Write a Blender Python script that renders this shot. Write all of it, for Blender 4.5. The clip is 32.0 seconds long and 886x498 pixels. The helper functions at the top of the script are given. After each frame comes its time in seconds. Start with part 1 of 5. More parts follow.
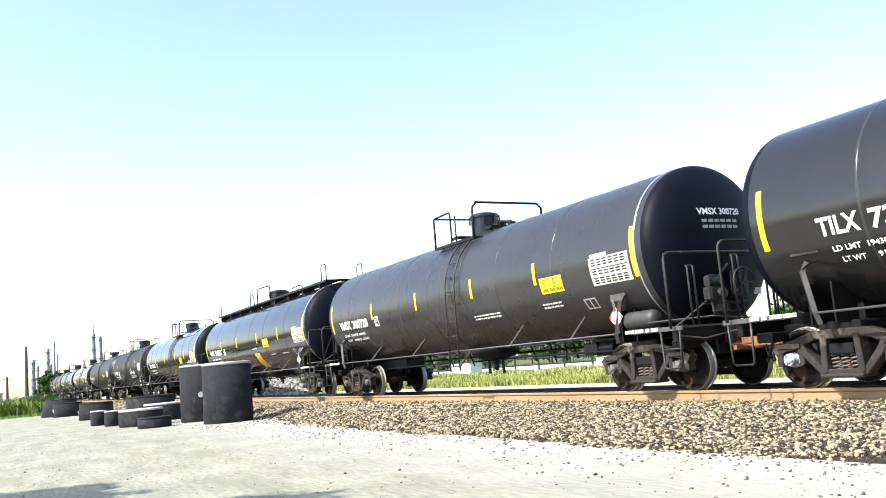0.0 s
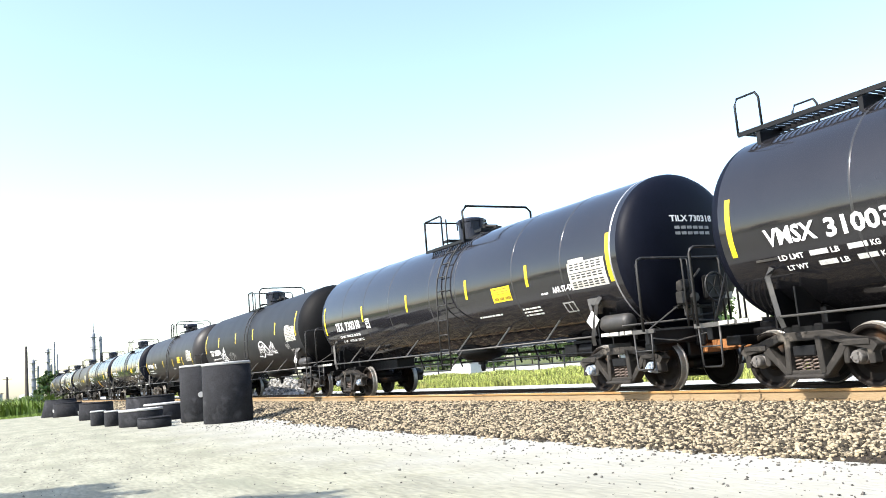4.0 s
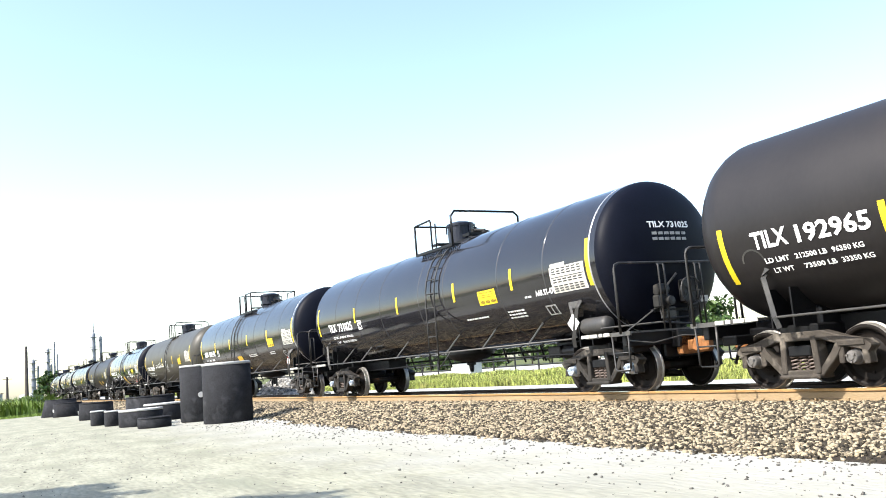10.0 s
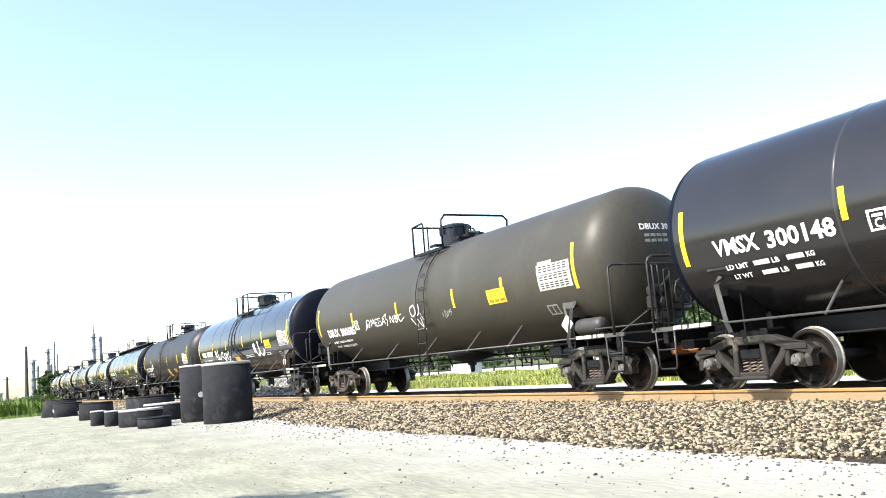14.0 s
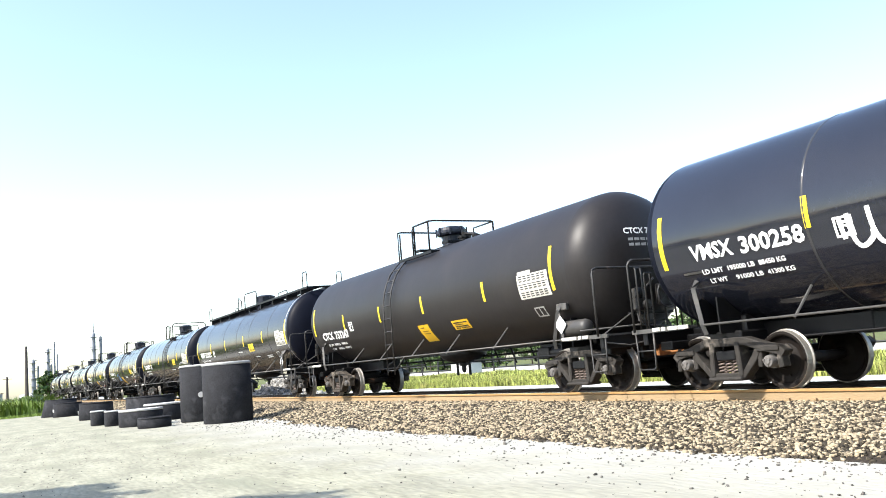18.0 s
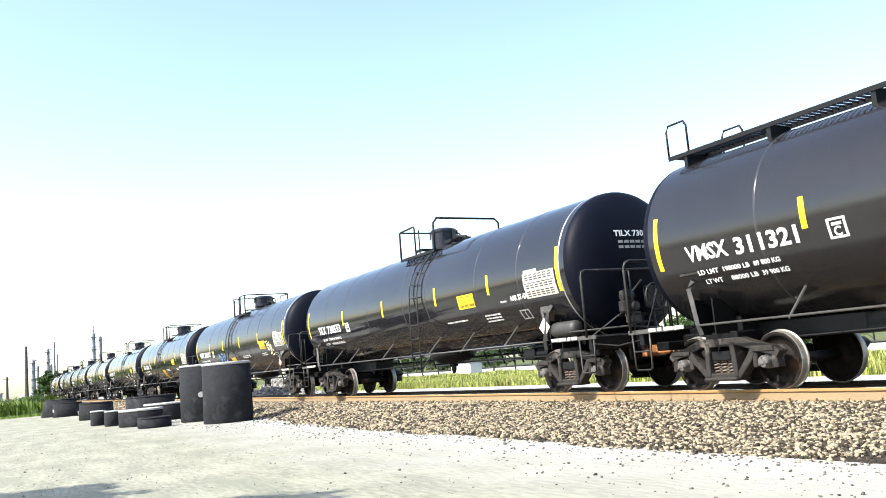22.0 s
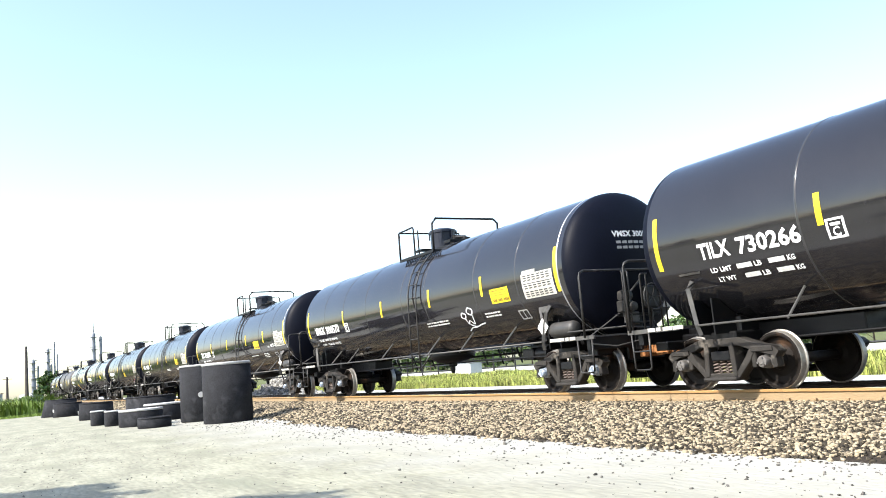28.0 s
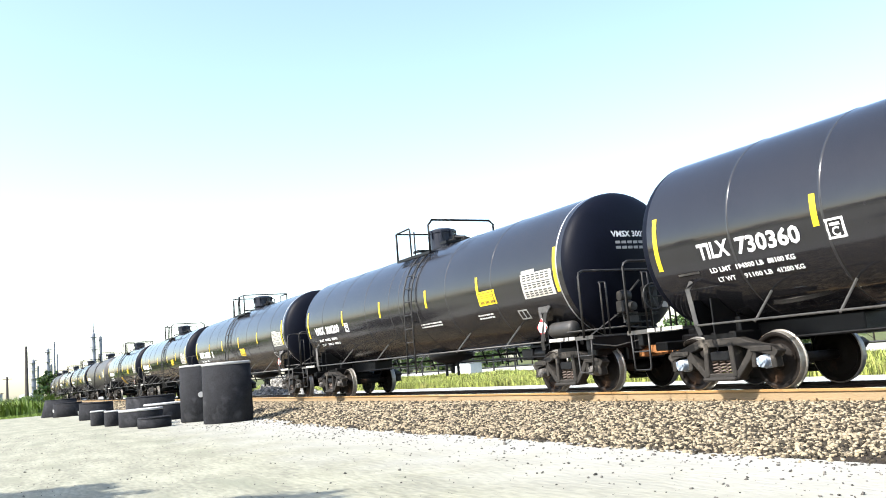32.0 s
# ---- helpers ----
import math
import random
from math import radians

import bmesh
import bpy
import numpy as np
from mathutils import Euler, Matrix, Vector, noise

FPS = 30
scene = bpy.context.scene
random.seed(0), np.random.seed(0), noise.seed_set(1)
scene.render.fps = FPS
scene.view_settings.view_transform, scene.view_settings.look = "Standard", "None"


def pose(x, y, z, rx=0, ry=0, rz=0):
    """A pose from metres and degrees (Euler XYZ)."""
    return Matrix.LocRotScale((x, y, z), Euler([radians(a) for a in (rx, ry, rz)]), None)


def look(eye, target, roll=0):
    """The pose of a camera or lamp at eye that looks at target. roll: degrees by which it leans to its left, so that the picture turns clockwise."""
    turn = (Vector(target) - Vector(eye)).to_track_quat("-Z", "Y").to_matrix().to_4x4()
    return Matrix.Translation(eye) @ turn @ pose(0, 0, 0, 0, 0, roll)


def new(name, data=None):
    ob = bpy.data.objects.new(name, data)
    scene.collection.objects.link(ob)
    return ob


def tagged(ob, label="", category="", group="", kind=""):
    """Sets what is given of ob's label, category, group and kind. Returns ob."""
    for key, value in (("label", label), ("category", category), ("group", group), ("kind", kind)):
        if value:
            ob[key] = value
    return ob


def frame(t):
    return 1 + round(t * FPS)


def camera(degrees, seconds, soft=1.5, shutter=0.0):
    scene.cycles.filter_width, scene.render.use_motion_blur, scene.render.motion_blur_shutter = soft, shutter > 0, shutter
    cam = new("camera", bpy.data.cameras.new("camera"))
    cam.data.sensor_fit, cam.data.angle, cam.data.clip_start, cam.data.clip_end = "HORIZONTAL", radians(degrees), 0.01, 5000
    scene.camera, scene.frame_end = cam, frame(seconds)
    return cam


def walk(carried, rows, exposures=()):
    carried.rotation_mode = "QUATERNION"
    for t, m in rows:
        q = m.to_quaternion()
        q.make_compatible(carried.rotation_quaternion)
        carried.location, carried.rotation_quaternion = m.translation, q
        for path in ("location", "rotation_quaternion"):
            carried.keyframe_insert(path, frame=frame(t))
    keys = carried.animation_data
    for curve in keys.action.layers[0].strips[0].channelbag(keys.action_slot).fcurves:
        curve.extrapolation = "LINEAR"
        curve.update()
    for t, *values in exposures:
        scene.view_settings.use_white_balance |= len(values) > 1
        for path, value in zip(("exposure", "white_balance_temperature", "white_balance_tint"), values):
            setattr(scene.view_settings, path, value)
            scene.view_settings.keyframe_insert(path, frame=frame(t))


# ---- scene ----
SECONDS = 32.0
RT = 0.45            # top of rail above the lot
D = 11.92            # centre line of the track
ZC, RAD = 2.614, 1.53  # tank axis over the rail, tank radius
PITCH = 18.1         # one car over its couplers
SPEED = 8.97
# seconds and metres by which the train runs ahead of an even pace
DRIFT = [(0, .12), (1, 0), (2, -.59), (2.5, -.55), (4.5, -.2), (5, -.13), (6, -.35), (7, -.49), (8, -.21), (9, -.33), (10, -.47), (11, -.6), (12, -.8), (13, -.5), (13.5, -.56),
         (15.5, -.85), (16, -.85), (17, -.82), (18, -.89), (19, -.97), (20, -1.17), (21, -.76), (22, -.84), (23, -.9), (24, -.44), (25, -.43), (26, -.53), (26.5, -.5), (28.5, -.34),
         (29, -.3), (30, -.22), (31, -.22), (32, -.18)]
# middle of each car when the clock starts
STARTS = [-1.36, -19.35, -37.46, -55.51, -73.07, -91.18, -109.77, -127.81, -145.41, -163.98, -181.54, -200.01, -218.04, -236.12, -254.31, -272.38, -290.4, -308.48]

# far off the track leaves the straight in a wide bend
BEND, BEND_R = -142.0, 420.0


def along(x, y, z=0.0, turn=0.0):
    """A pose beside the track: x along it, y and z across it."""
    if x >= BEND:
        return pose(x, y, z, 0, 0, turn)
    a = (BEND - x) / BEND_R
    r = BEND_R - (y - D)
    return pose(BEND - r * math.sin(a), D + BEND_R - r * math.cos(a), z, 0, 0, turn - math.degrees(a))


cam = camera(55.19, SECONDS, soft=0.95)
EYE = Vector((0.0, 0.0, 1.31))
AIM = EYE + Vector((-0.86652, 0.48121, 0.13263)) * 10
VIEW = look(EYE, AIM, -4.87)
walk(cam, [(0.0, VIEW), (SECONDS, VIEW)],
     exposures=[(0.0, 1.45), (SECONDS, 1.45)])

# ---- light ----
SUN_WAY = Vector((0.01, 0.72, -0.7))
world = bpy.data.worlds.new("world")
scene.world = world
world.use_nodes = True
wt = world.node_tree
sky = wt.nodes.new("ShaderNodeTexSky")
sky.sky_type, sky.sun_disc = "NISHITA", False
sky.sun_elevation = math.asin(-SUN_WAY.normalized().z)
sky.sun_rotation = math.atan2(-SUN_WAY.x, -SUN_WAY.y)
sky.air_density, sky.dust_density, sky.ozone_density = 1.0, 1.3, 0.1
wt.links.new(sky.outputs[0], wt.nodes["Background"].inputs[0])
wt.nodes["Background"].inputs[1].default_value = 0.15
sun = new("sun", bpy.data.lights.new("sun", "SUN"))
sun.data.energy, sun.data.angle, sun.data.color = 3.8, radians(0.53), (1.0, 0.96, 0.89)
sun.matrix_world = look(Vector((0, 0, 60)), Vector((0, 0, 60)) + SUN_WAY)


# ---- materials ----
def mat(name, c, rough=0.6, metal=0.0, vary=0.25, scale=4.0, fine=60.0, bump=0.15, dirt=None, dirt_at=0.55, spec=0.5, rvary=0.12, island=0.0, each=0.0, stretch=(1, 1, 1), sharp=0.2):
    """Two scales of noise in colour and gloss, fine relief, and an optional second colour in patches."""
    m = bpy.data.materials.new(name)
    m.use_nodes = True
    t = m.node_tree
    N, L = t.nodes.new, t.links.new
    b = t.nodes["Principled BSDF"]
    b.inputs["Metallic"].default_value = metal
    b.inputs["Specular IOR Level"].default_value = spec
    co = N("ShaderNodeTexCoord")
    mp = N("ShaderNodeMapping")
    mp.inputs["Scale"].default_value = stretch
    L(co.outputs["Object"], mp.inputs[0])
    n1, n2 = N("ShaderNodeTexNoise"), N("ShaderNodeTexNoise")
    n1.inputs["Scale"].default_value, n1.inputs["Detail"].default_value = scale, 5
    n2.inputs["Scale"].default_value, n2.inputs["Detail"].default_value = fine, 3
    L(mp.outputs[0], n1.inputs[0]), L(mp.outputs[0], n2.inputs[0])
    mix = N("ShaderNodeMix")
    mix.data_type = "RGBA"
    mix.inputs["A"].default_value = (*[x * (1 - vary) for x in c], 1)
    mix.inputs["B"].default_value = (*[min(x * (1 + vary), 1) for x in c], 1)
    add = N("ShaderNodeMath")
    add.operation = "MULTIPLY_ADD"
    L(n2.outputs[0], add.inputs[0])
    add.inputs[1].default_value = 0.5
    half = N("ShaderNodeMath")
    half.operation = "MULTIPLY"
    half.inputs[1].default_value = 0.5
    L(n1.outputs[0], half.inputs[0]), L(half.outputs[0], add.inputs[2])
    fac = add.outputs[0]
    if island or each:
        src = N("ShaderNodeNewGeometry").outputs["Random Per Island"] if island else N("ShaderNodeObjectInfo").outputs["Random"]
        k = N("ShaderNodeMath")
        k.operation = "MULTIPLY_ADD"
        L(src, k.inputs[0])
        k.inputs[1].default_value = 2 * (island or each)
        L(fac, k.inputs[2])
        s = N("ShaderNodeMath")
        s.operation = "SUBTRACT"
        L(k.outputs[0], s.inputs[0])
        s.inputs[1].default_value = island or each
        fac = s.outputs[0]
    mr = N("ShaderNodeMapRange")
    mr.inputs["From Min"].default_value, mr.inputs["From Max"].default_value = 0.5 - sharp, 0.5 + sharp
    L(fac, mr.inputs[0]), L(mr.outputs[0], mix.inputs["Factor"])
    out = mix.outputs["Result"]
    if dirt:
        n3 = N("ShaderNodeTexNoise")
        n3.inputs["Scale"].default_value, n3.inputs["Detail"].default_value = scale * 0.6, 8
        L(mp.outputs[0], n3.inputs[0])
        dr = N("ShaderNodeMapRange")
        dr.inputs["From Min"].default_value, dr.inputs["From Max"].default_value = dirt_at, dirt_at + 0.15
        L(n3.outputs[0], dr.inputs[0])
        m2 = N("ShaderNodeMix")
        m2.data_type = "RGBA"
        m2.inputs["B"].default_value = (*dirt, 1)
        L(dr.outputs[0], m2.inputs["Factor"]), L(out, m2.inputs["A"])
        out = m2.outputs["Result"]
    L(out, b.inputs["Base Color"])
    rr = N("ShaderNodeMapRange")
    rr.inputs["To Min"].default_value, rr.inputs["To Max"].default_value = max(rough - rvary, 0.03), min(rough + rvary, 1)
    L(n1.outputs[0], rr.inputs[0]), L(rr.outputs[0], b.inputs["Roughness"])
    if bump:
        bp = N("ShaderNodeBump")
        bp.inputs["Strength"].default_value, bp.inputs["Distance"].default_value = bump, 0.02
        L(n2.outputs[0], bp.inputs["Height"]), L(bp.outputs[0], b.inputs["Normal"])
    return m


def paint(name, c, rough, grime, streak=0.06):
    """Tank paint: gloss with long low waves in the plate, road dust and faint runs."""
    m = mat(name, c, rough, 0, 0.2, 0.9, 14, 0.0, grime, 0.62, 0.5, 0.07, stretch=(1, 0.6, 0.6))
    m.node_tree.nodes["Principled BSDF"].inputs["Specular IOR Level"].default_value = 0.56 if rough < 0.3 else 0.26
    t = m.node_tree
    N, L = t.nodes.new, t.links.new
    n = N("ShaderNodeTexNoise")
    n.inputs["Scale"].default_value, n.inputs["Detail"].default_value = 1.7, 2
    bp = N("ShaderNodeBump")
    bp.inputs["Strength"].default_value, bp.inputs["Distance"].default_value = streak, 0.06
    co = N("ShaderNodeTexCoord")
    L(co.outputs["Object"], n.inputs[0]), L(n.outputs[0], bp.inputs["Height"])
    L(bp.outputs[0], t.nodes["Principled BSDF"].inputs["Normal"])
    return m


P_GLOSS = paint("black_gloss_paint", (0.0145, 0.0142, 0.0165), 0.09, (0.019, 0.0185, 0.02))
P_BLUE = paint("blue_black_gloss_paint", (0.0125, 0.014, 0.021), 0.09, (0.018, 0.0185, 0.022), 0.04)
P_SATIN = paint("black_satin_paint", (0.0145, 0.0138, 0.015), 0.18, (0.02, 0.0188, 0.0185))
P_DUSTED = paint("dust_filmed_black_paint", (0.025, 0.0238, 0.025), 0.28, (0.032, 0.0305, 0.031))
P_MATT = paint("black_matt_coating", (0.0095, 0.0098, 0.0112), 0.5, (0.0155, 0.0152, 0.016))
P_BROWN = paint("brown_black_matt_coating", (0.0165, 0.0146, 0.0146), 0.45, (0.026, 0.022, 0.0205))
P_OLIVE = paint("faded_olive_black_coating", (0.0464, 0.0424, 0.0328), 0.45, (0.068, 0.0624, 0.048))
P_GREY = paint("grey_weathered_paint", (0.064, 0.06, 0.056), 0.45, (0.128, 0.112, 0.096))
# tank ends, darker than the shells: the shade on them is in the colour
P_END_SHADED = mat("shaded_tank_end_paint", (0.0035, 0.0045, 0.0095), 0.5, 0, 0.3, 1.5, 30, 0.04, (0.006, 0.007, 0.0115), 0.6, 0.09)
P_END_MATT_SHADED = mat("shaded_tank_end_matt_coating", (0.0045, 0.0045, 0.005), 0.6, 0, 0.3, 1.5, 30, 0.04, (0.008, 0.0078, 0.0078), 0.6, 0.1)
M_STEEL = mat("black_fittings", (0.0045, 0.0045, 0.005), 0.5, 0.0, 0.3, 6, 90, 0.15, (0.02, 0.015, 0.012), 0.66, 0.25)
M_DUSTY = mat("dusty_black_steel", (0.017, 0.0161, 0.0153), 0.55, 0.0, 0.4, 5, 80, 0.2, (0.0765, 0.068, 0.0595), 0.58)
M_ROD = mat("worn_grey_rod", (0.0765, 0.0731, 0.068), 0.5, 0.2, 0.3, 8, 90, 0.15, (0.0425, 0.0382, 0.034), 0.62)
M_CAST = mat("weathered_cast_steel", (0.026, 0.023, 0.02), 0.7, 0.0, 0.5, 7, 70, 0.35, (0.135, 0.118, 0.098), 0.58, 0.25)
M_CAST_RED = mat("rust_brown_cast_steel", (0.048, 0.04, 0.032), 0.75, 0.0, 0.5, 7, 70, 0.35, (0.18, 0.155, 0.125), 0.55, 0.25)
M_WHEEL = mat("brown_wheel_steel", (0.0095, 0.007, 0.0055), 0.65, 0.0, 0.4, 3, 60, 0.2, (0.075, 0.038, 0.018), 0.6, 0.18)
M_TREAD = mat("worn_tread", (0.3, 0.28, 0.25), 0.4, 0.6, 0.3, 10, 80, 0.05)
M_SPRING = mat("spring_steel", (0.12, 0.09, 0.075), 0.6, 0.1, 0.35, 9, 60, 0.2, (0.22, 0.18, 0.15), 0.56)
M_CAP_BLUE = mat("blue_white_cap", (0.24, 0.29, 0.36), 0.45, 0, 0.5, 14, 60, 0.1, (0.6, 0.63, 0.66), 0.46)
M_CAP = mat("dusty_cap", (0.104, 0.096, 0.088), 0.55, 0, 0.4, 14, 60, 0.1)
M_RUST = mat("orange_rust", (0.26, 0.105, 0.03), 0.8, 0, 0.5, 6, 60, 0.3, (0.06, 0.035, 0.022), 0.56)
M_YELLOW = mat("yellow_reflective_tape", (0.68, 0.496, 0.016), 0.4, 0, 0.12, 5, 70, 0.03, (0.48, 0.36, 0.048), 0.66)
M_AMBER = mat("amber_sign", (0.68, 0.4, 0.012), 0.4, 0, 0.1, 5, 70, 0.02)
M_INK_BROWN = mat("faded_dark_ink", (0.16, 0.1, 0.015), 0.5, 0, 0.2)
M_WHITE = mat("white_stencil", (0.78, 0.78, 0.76), 0.5, 0, 0.1, 6, 70, 0.02, (0.5, 0.5, 0.48), 0.68)
M_PANEL = mat("weathered_white_panel", (0.493, 0.476, 0.425), 0.55, 0, 0.15, 9, 70, 0.02, (0.34, 0.3145, 0.2635), 0.6)
M_STRAP = mat("grey_dusty_strap", (0.0382, 0.0365, 0.034), 0.55, 0, 0.35, 6, 80, 0.2, (0.0765, 0.0723, 0.0638), 0.58)
M_FADED = mat("faded_stencil", (0.3, 0.3, 0.29), 0.6, 0, 0.3, 9, 70, 0.02, (0.1, 0.1, 0.1), 0.56)
M_BLACKINK = mat("black_ink", (0.02, 0.02, 0.02), 0.5, 0, 0.1)
M_RED = mat("red_ink", (0.5, 0.03, 0.03), 0.5, 0, 0.1)
M_HOUSING = mat("blue_black_housing", (0.01, 0.0125, 0.022), 0.4, 0, 0.3, 6, 70, 0.1, (0.02, 0.021, 0.026), 0.62, 0.3)
M_NOTE = mat("small_stencil", (0.6, 0.6, 0.58), 0.55, 0, 0.2, 9, 70, 0.02, (0.3, 0.3, 0.3), 0.62)
M_RAILTOP = mat("polished_rail_head", (0.5, 0.49, 0.48), 0.12, 1.0, 0.1, 3, 50, 0.0, None, 0.5, 0.5, 0.04, stretch=(0.1, 6, 6))
M_PALE = mat("pale_hazy_paint", (0.5, 0.51, 0.52), 0.5, 0, 0.12, 0.4, 4, 0)
M_SPRAY = mat("white_spray", (0.8, 0.8, 0.8), 0.5, 0, 0.12, 4, 40, 0.02)
M_SPRAY_BLUE = mat("blue_spray", (0.12, 0.3, 0.6), 0.5, 0, 0.3, 6, 40, 0.02)
M_SPRAY_CREAM = mat("cream_spray", (0.75, 0.7, 0.45), 0.5, 0, 0.2, 6, 40, 0.02)
M_SEAM = mat("seam_paint", (0.03, 0.03, 0.031), 0.14, 0, 0.2, 6, 60, 0.05)
M_ALU = mat("worn_bright_edge", (0.36, 0.36, 0.37), 0.35, 0.5, 0.2, 6, 60, 0.1)
M_TANKGREY = mat("grey_reservoir", (0.032, 0.0304, 0.0288), 0.55, 0, 0.25, 5, 60, 0.15, (0.056, 0.048, 0.04), 0.6)
M_LOT = mat("pale_limestone_fines", (0.252, 0.247, 0.187), 0.9, 0, 0.24, 1.6, 11, 0.9, (0.205, 0.206, 0.153), 0.53, 0.2, stretch=(0.4, 1.2, 1), sharp=0.11)


def spill(m, colour, y0, y1):
    """Whiter dust washed out of the stone shoulder, with a ragged edge towards the lot."""
    t = m.node_tree
    N, L = t.nodes.new, t.links.new
    b = t.nodes["Principled BSDF"]
    old = b.inputs["Base Color"].links[0].from_socket
    co, sep, n = N("ShaderNodeTexCoord"), N("ShaderNodeSeparateXYZ"), N("ShaderNodeTexNoise")
    n.inputs["Scale"].default_value, n.inputs["Detail"].default_value = 0.8, 9
    add, ramp, mix = N("ShaderNodeMath"), N("ShaderNodeMapRange"), N("ShaderNodeMix")
    add.operation = "MULTIPLY_ADD"
    add.inputs[1].default_value = 3.4
    ramp.inputs["From Min"].default_value, ramp.inputs["From Max"].default_value = y0 + 1.7, y1 + 1.7
    mix.data_type = "RGBA"
    mix.inputs["B"].default_value = (*colour, 1)
    L(co.outputs["Object"], sep.inputs[0]), L(co.outputs["Object"], n.inputs[0])
    L(n.outputs[0], add.inputs[0]), L(sep.outputs["Y"], add.inputs[2])
    L(add.outputs[0], ramp.inputs[0]), L(ramp.outputs[0], mix.inputs["Factor"])
    L(old, mix.inputs["A"]), L(mix.outputs["Result"], b.inputs["Base Color"])


spill(M_LOT, (0.34, 0.333, 0.3), 3.8, 7.6)
M_SOIL = mat("grassy_soil", (0.091, 0.105, 0.035), 0.9, 0, 0.4, 0.3, 12, 0.3, (0.14, 0.126, 0.049), 0.55, 0.2)
# bed far darker than its stones: shade of gaps and gauge in the colour
M_BED_SHADED = mat("ballast_bed", (0.035, 0.028, 0.021), 0.9, 0, 0.5, 12, 38, 0.8, None, 0.5, 0.2)
M_STONE = mat("ballast_stone", (0.19, 0.156, 0.105), 0.85, 0, 0.8, 9, 60, 0.4, None, 0.5, 0.3, island=0.6)
M_GREYSTONE = mat("grey_rock", (0.225, 0.2175, 0.2025), 0.85, 0, 0.55, 9, 60, 0.3, None, 0.5, 0.3, island=0.28)
M_PEBBLE = mat("dark_pebble", (0.095, 0.088, 0.08), 0.85, 0, 0.5, 9, 60, 0.3, None, 0.5, 0.3, island=0.28)
M_ROAD = mat("white_gravel_road", (0.42, 0.412, 0.395), 0.9, 0, 0.15, 0.6, 40, 0.35, (0.36, 0.348, 0.32), 0.6, 0.2)
M_TIE = mat("creosote_timber", (0.063, 0.042, 0.0294), 0.85, 0, 0.4, 4, 40, 0.4, (0.14, 0.112, 0.084), 0.58, each=0.15, stretch=(4, 0.5, 4))
M_RAIL = mat("rusty_rail_side", (0.24, 0.17, 0.092), 0.8, 0.0, 0.25, 2, 60, 0.25, (0.16, 0.11, 0.056), 0.6, stretch=(0.25, 3, 3))
# rail side facing the gauge: shade under the cars put into the colour
M_RAILSHADE = mat("shaded_rail_side", (0.03, 0.024, 0.02), 0.6, 0.0, 0.3, 2, 60, 0.2, (0.05, 0.036, 0.024), 0.6, 0.2, stretch=(0.25, 3, 3))
M_RAILHEAD = mat("rust_orange_rail_head", (0.3, 0.17, 0.06), 0.6, 0.0, 0.25, 2, 60, 0.15, (0.4, 0.27, 0.13), 0.55, stretch=(0.25, 3, 3))
M_GRASS = mat("tall_grass", (0.27, 0.3, 0.075), 0.6, 0, 0.75, 1.1, 8, 0, (0.42, 0.37, 0.14), 0.58, 0.25, island=0.3)
M_LAWN = mat("mown_verge", (0.144, 0.2088, 0.036), 0.7, 0, 0.3, 1.5, 20, 0, None, 0.5, 0.25, island=0.2)
M_CORN = mat("field_crop_leaf", (0.1224, 0.18, 0.0324), 0.5, 0, 0.4, 1.0, 12, 0, (0.1728, 0.2016, 0.0504), 0.56, 0.3, island=0.25)
M_LEAF = mat("tree_leaf", (0.0413, 0.075, 0.0165), 0.5, 0, 0.5, 0.7, 10, 0, (0.075, 0.1125, 0.0225), 0.56, 0.3, island=0.3)
M_BARK = mat("bark", (0.09, 0.0675, 0.0488), 0.9, 0, 0.4, 6, 40, 0.6)
M_CONC = mat("charcoal_concrete", (0.0175, 0.018, 0.0205), 0.9, 0, 0.55, 4, 34, 0.8, (0.04, 0.041, 0.045), 0.56, 0.2)
M_CONCTOP = mat("pale_concrete_rim", (0.4, 0.4, 0.392), 0.85, 0, 0.12, 4, 45, 0.3, (0.28, 0.28, 0.272), 0.62)
M_POLE = mat("weathered_pole_timber", (0.08, 0.068, 0.06), 0.85, 0, 0.3, 3, 30, 0.4, stretch=(4, 4, 0.5))
M_FAR = mat("hazy_steel", (0.18, 0.198, 0.234), 0.6, 0.0, 0.2, 0.3, 4, 0.0)
M_FENCE = mat("black_pipe_fence", (0.015, 0.015, 0.016), 0.5, 0, 0.3, 4, 50, 0.1)
M_BOXW = mat("white_enamel", (0.6375, 0.6375, 0.6205), 0.4, 0, 0.08, 3, 40, 0.05, (0.51, 0.493, 0.4505), 0.66)


# ---- mesh helpers ----
def mesh_of(name, bm, m, smooth=False):
    me = bpy.data.meshes.new(name)
    bm.to_mesh(me)
    bm.free()
    for one in (m if isinstance(m, (list, tuple)) else [m]):
        me.materials.append(one)
    if smooth:
        me.shade_smooth()
    return me


def raw(name, verts, faces, m, smooth=False):
    me = bpy.data.meshes.new(name)
    me.from_pydata([tuple(v) for v in verts], [], faces)
    me.materials.append(m)
    if smooth:
        me.shade_smooth()
    return me


def put(name, me, parent=None, at=None, label="", inverse=False):
    ob = new(name, me)
    ob.parent = parent
    if at is not None:
        if inverse:
            ob.matrix_parent_inverse = at
        else:
            ob.matrix_basis = at
    return tagged(ob, label)


def part(name, bm, material, parent, label="", smooth=False):
    return put(name, mesh_of(name, bm, material, smooth), parent, None, label)


def thing(name, label, category, at=None, group="", kind="", me=None):
    ob = new(name, me)
    if at is not None:
        ob.matrix_basis = at
    return tagged(ob, label, category, group, kind)


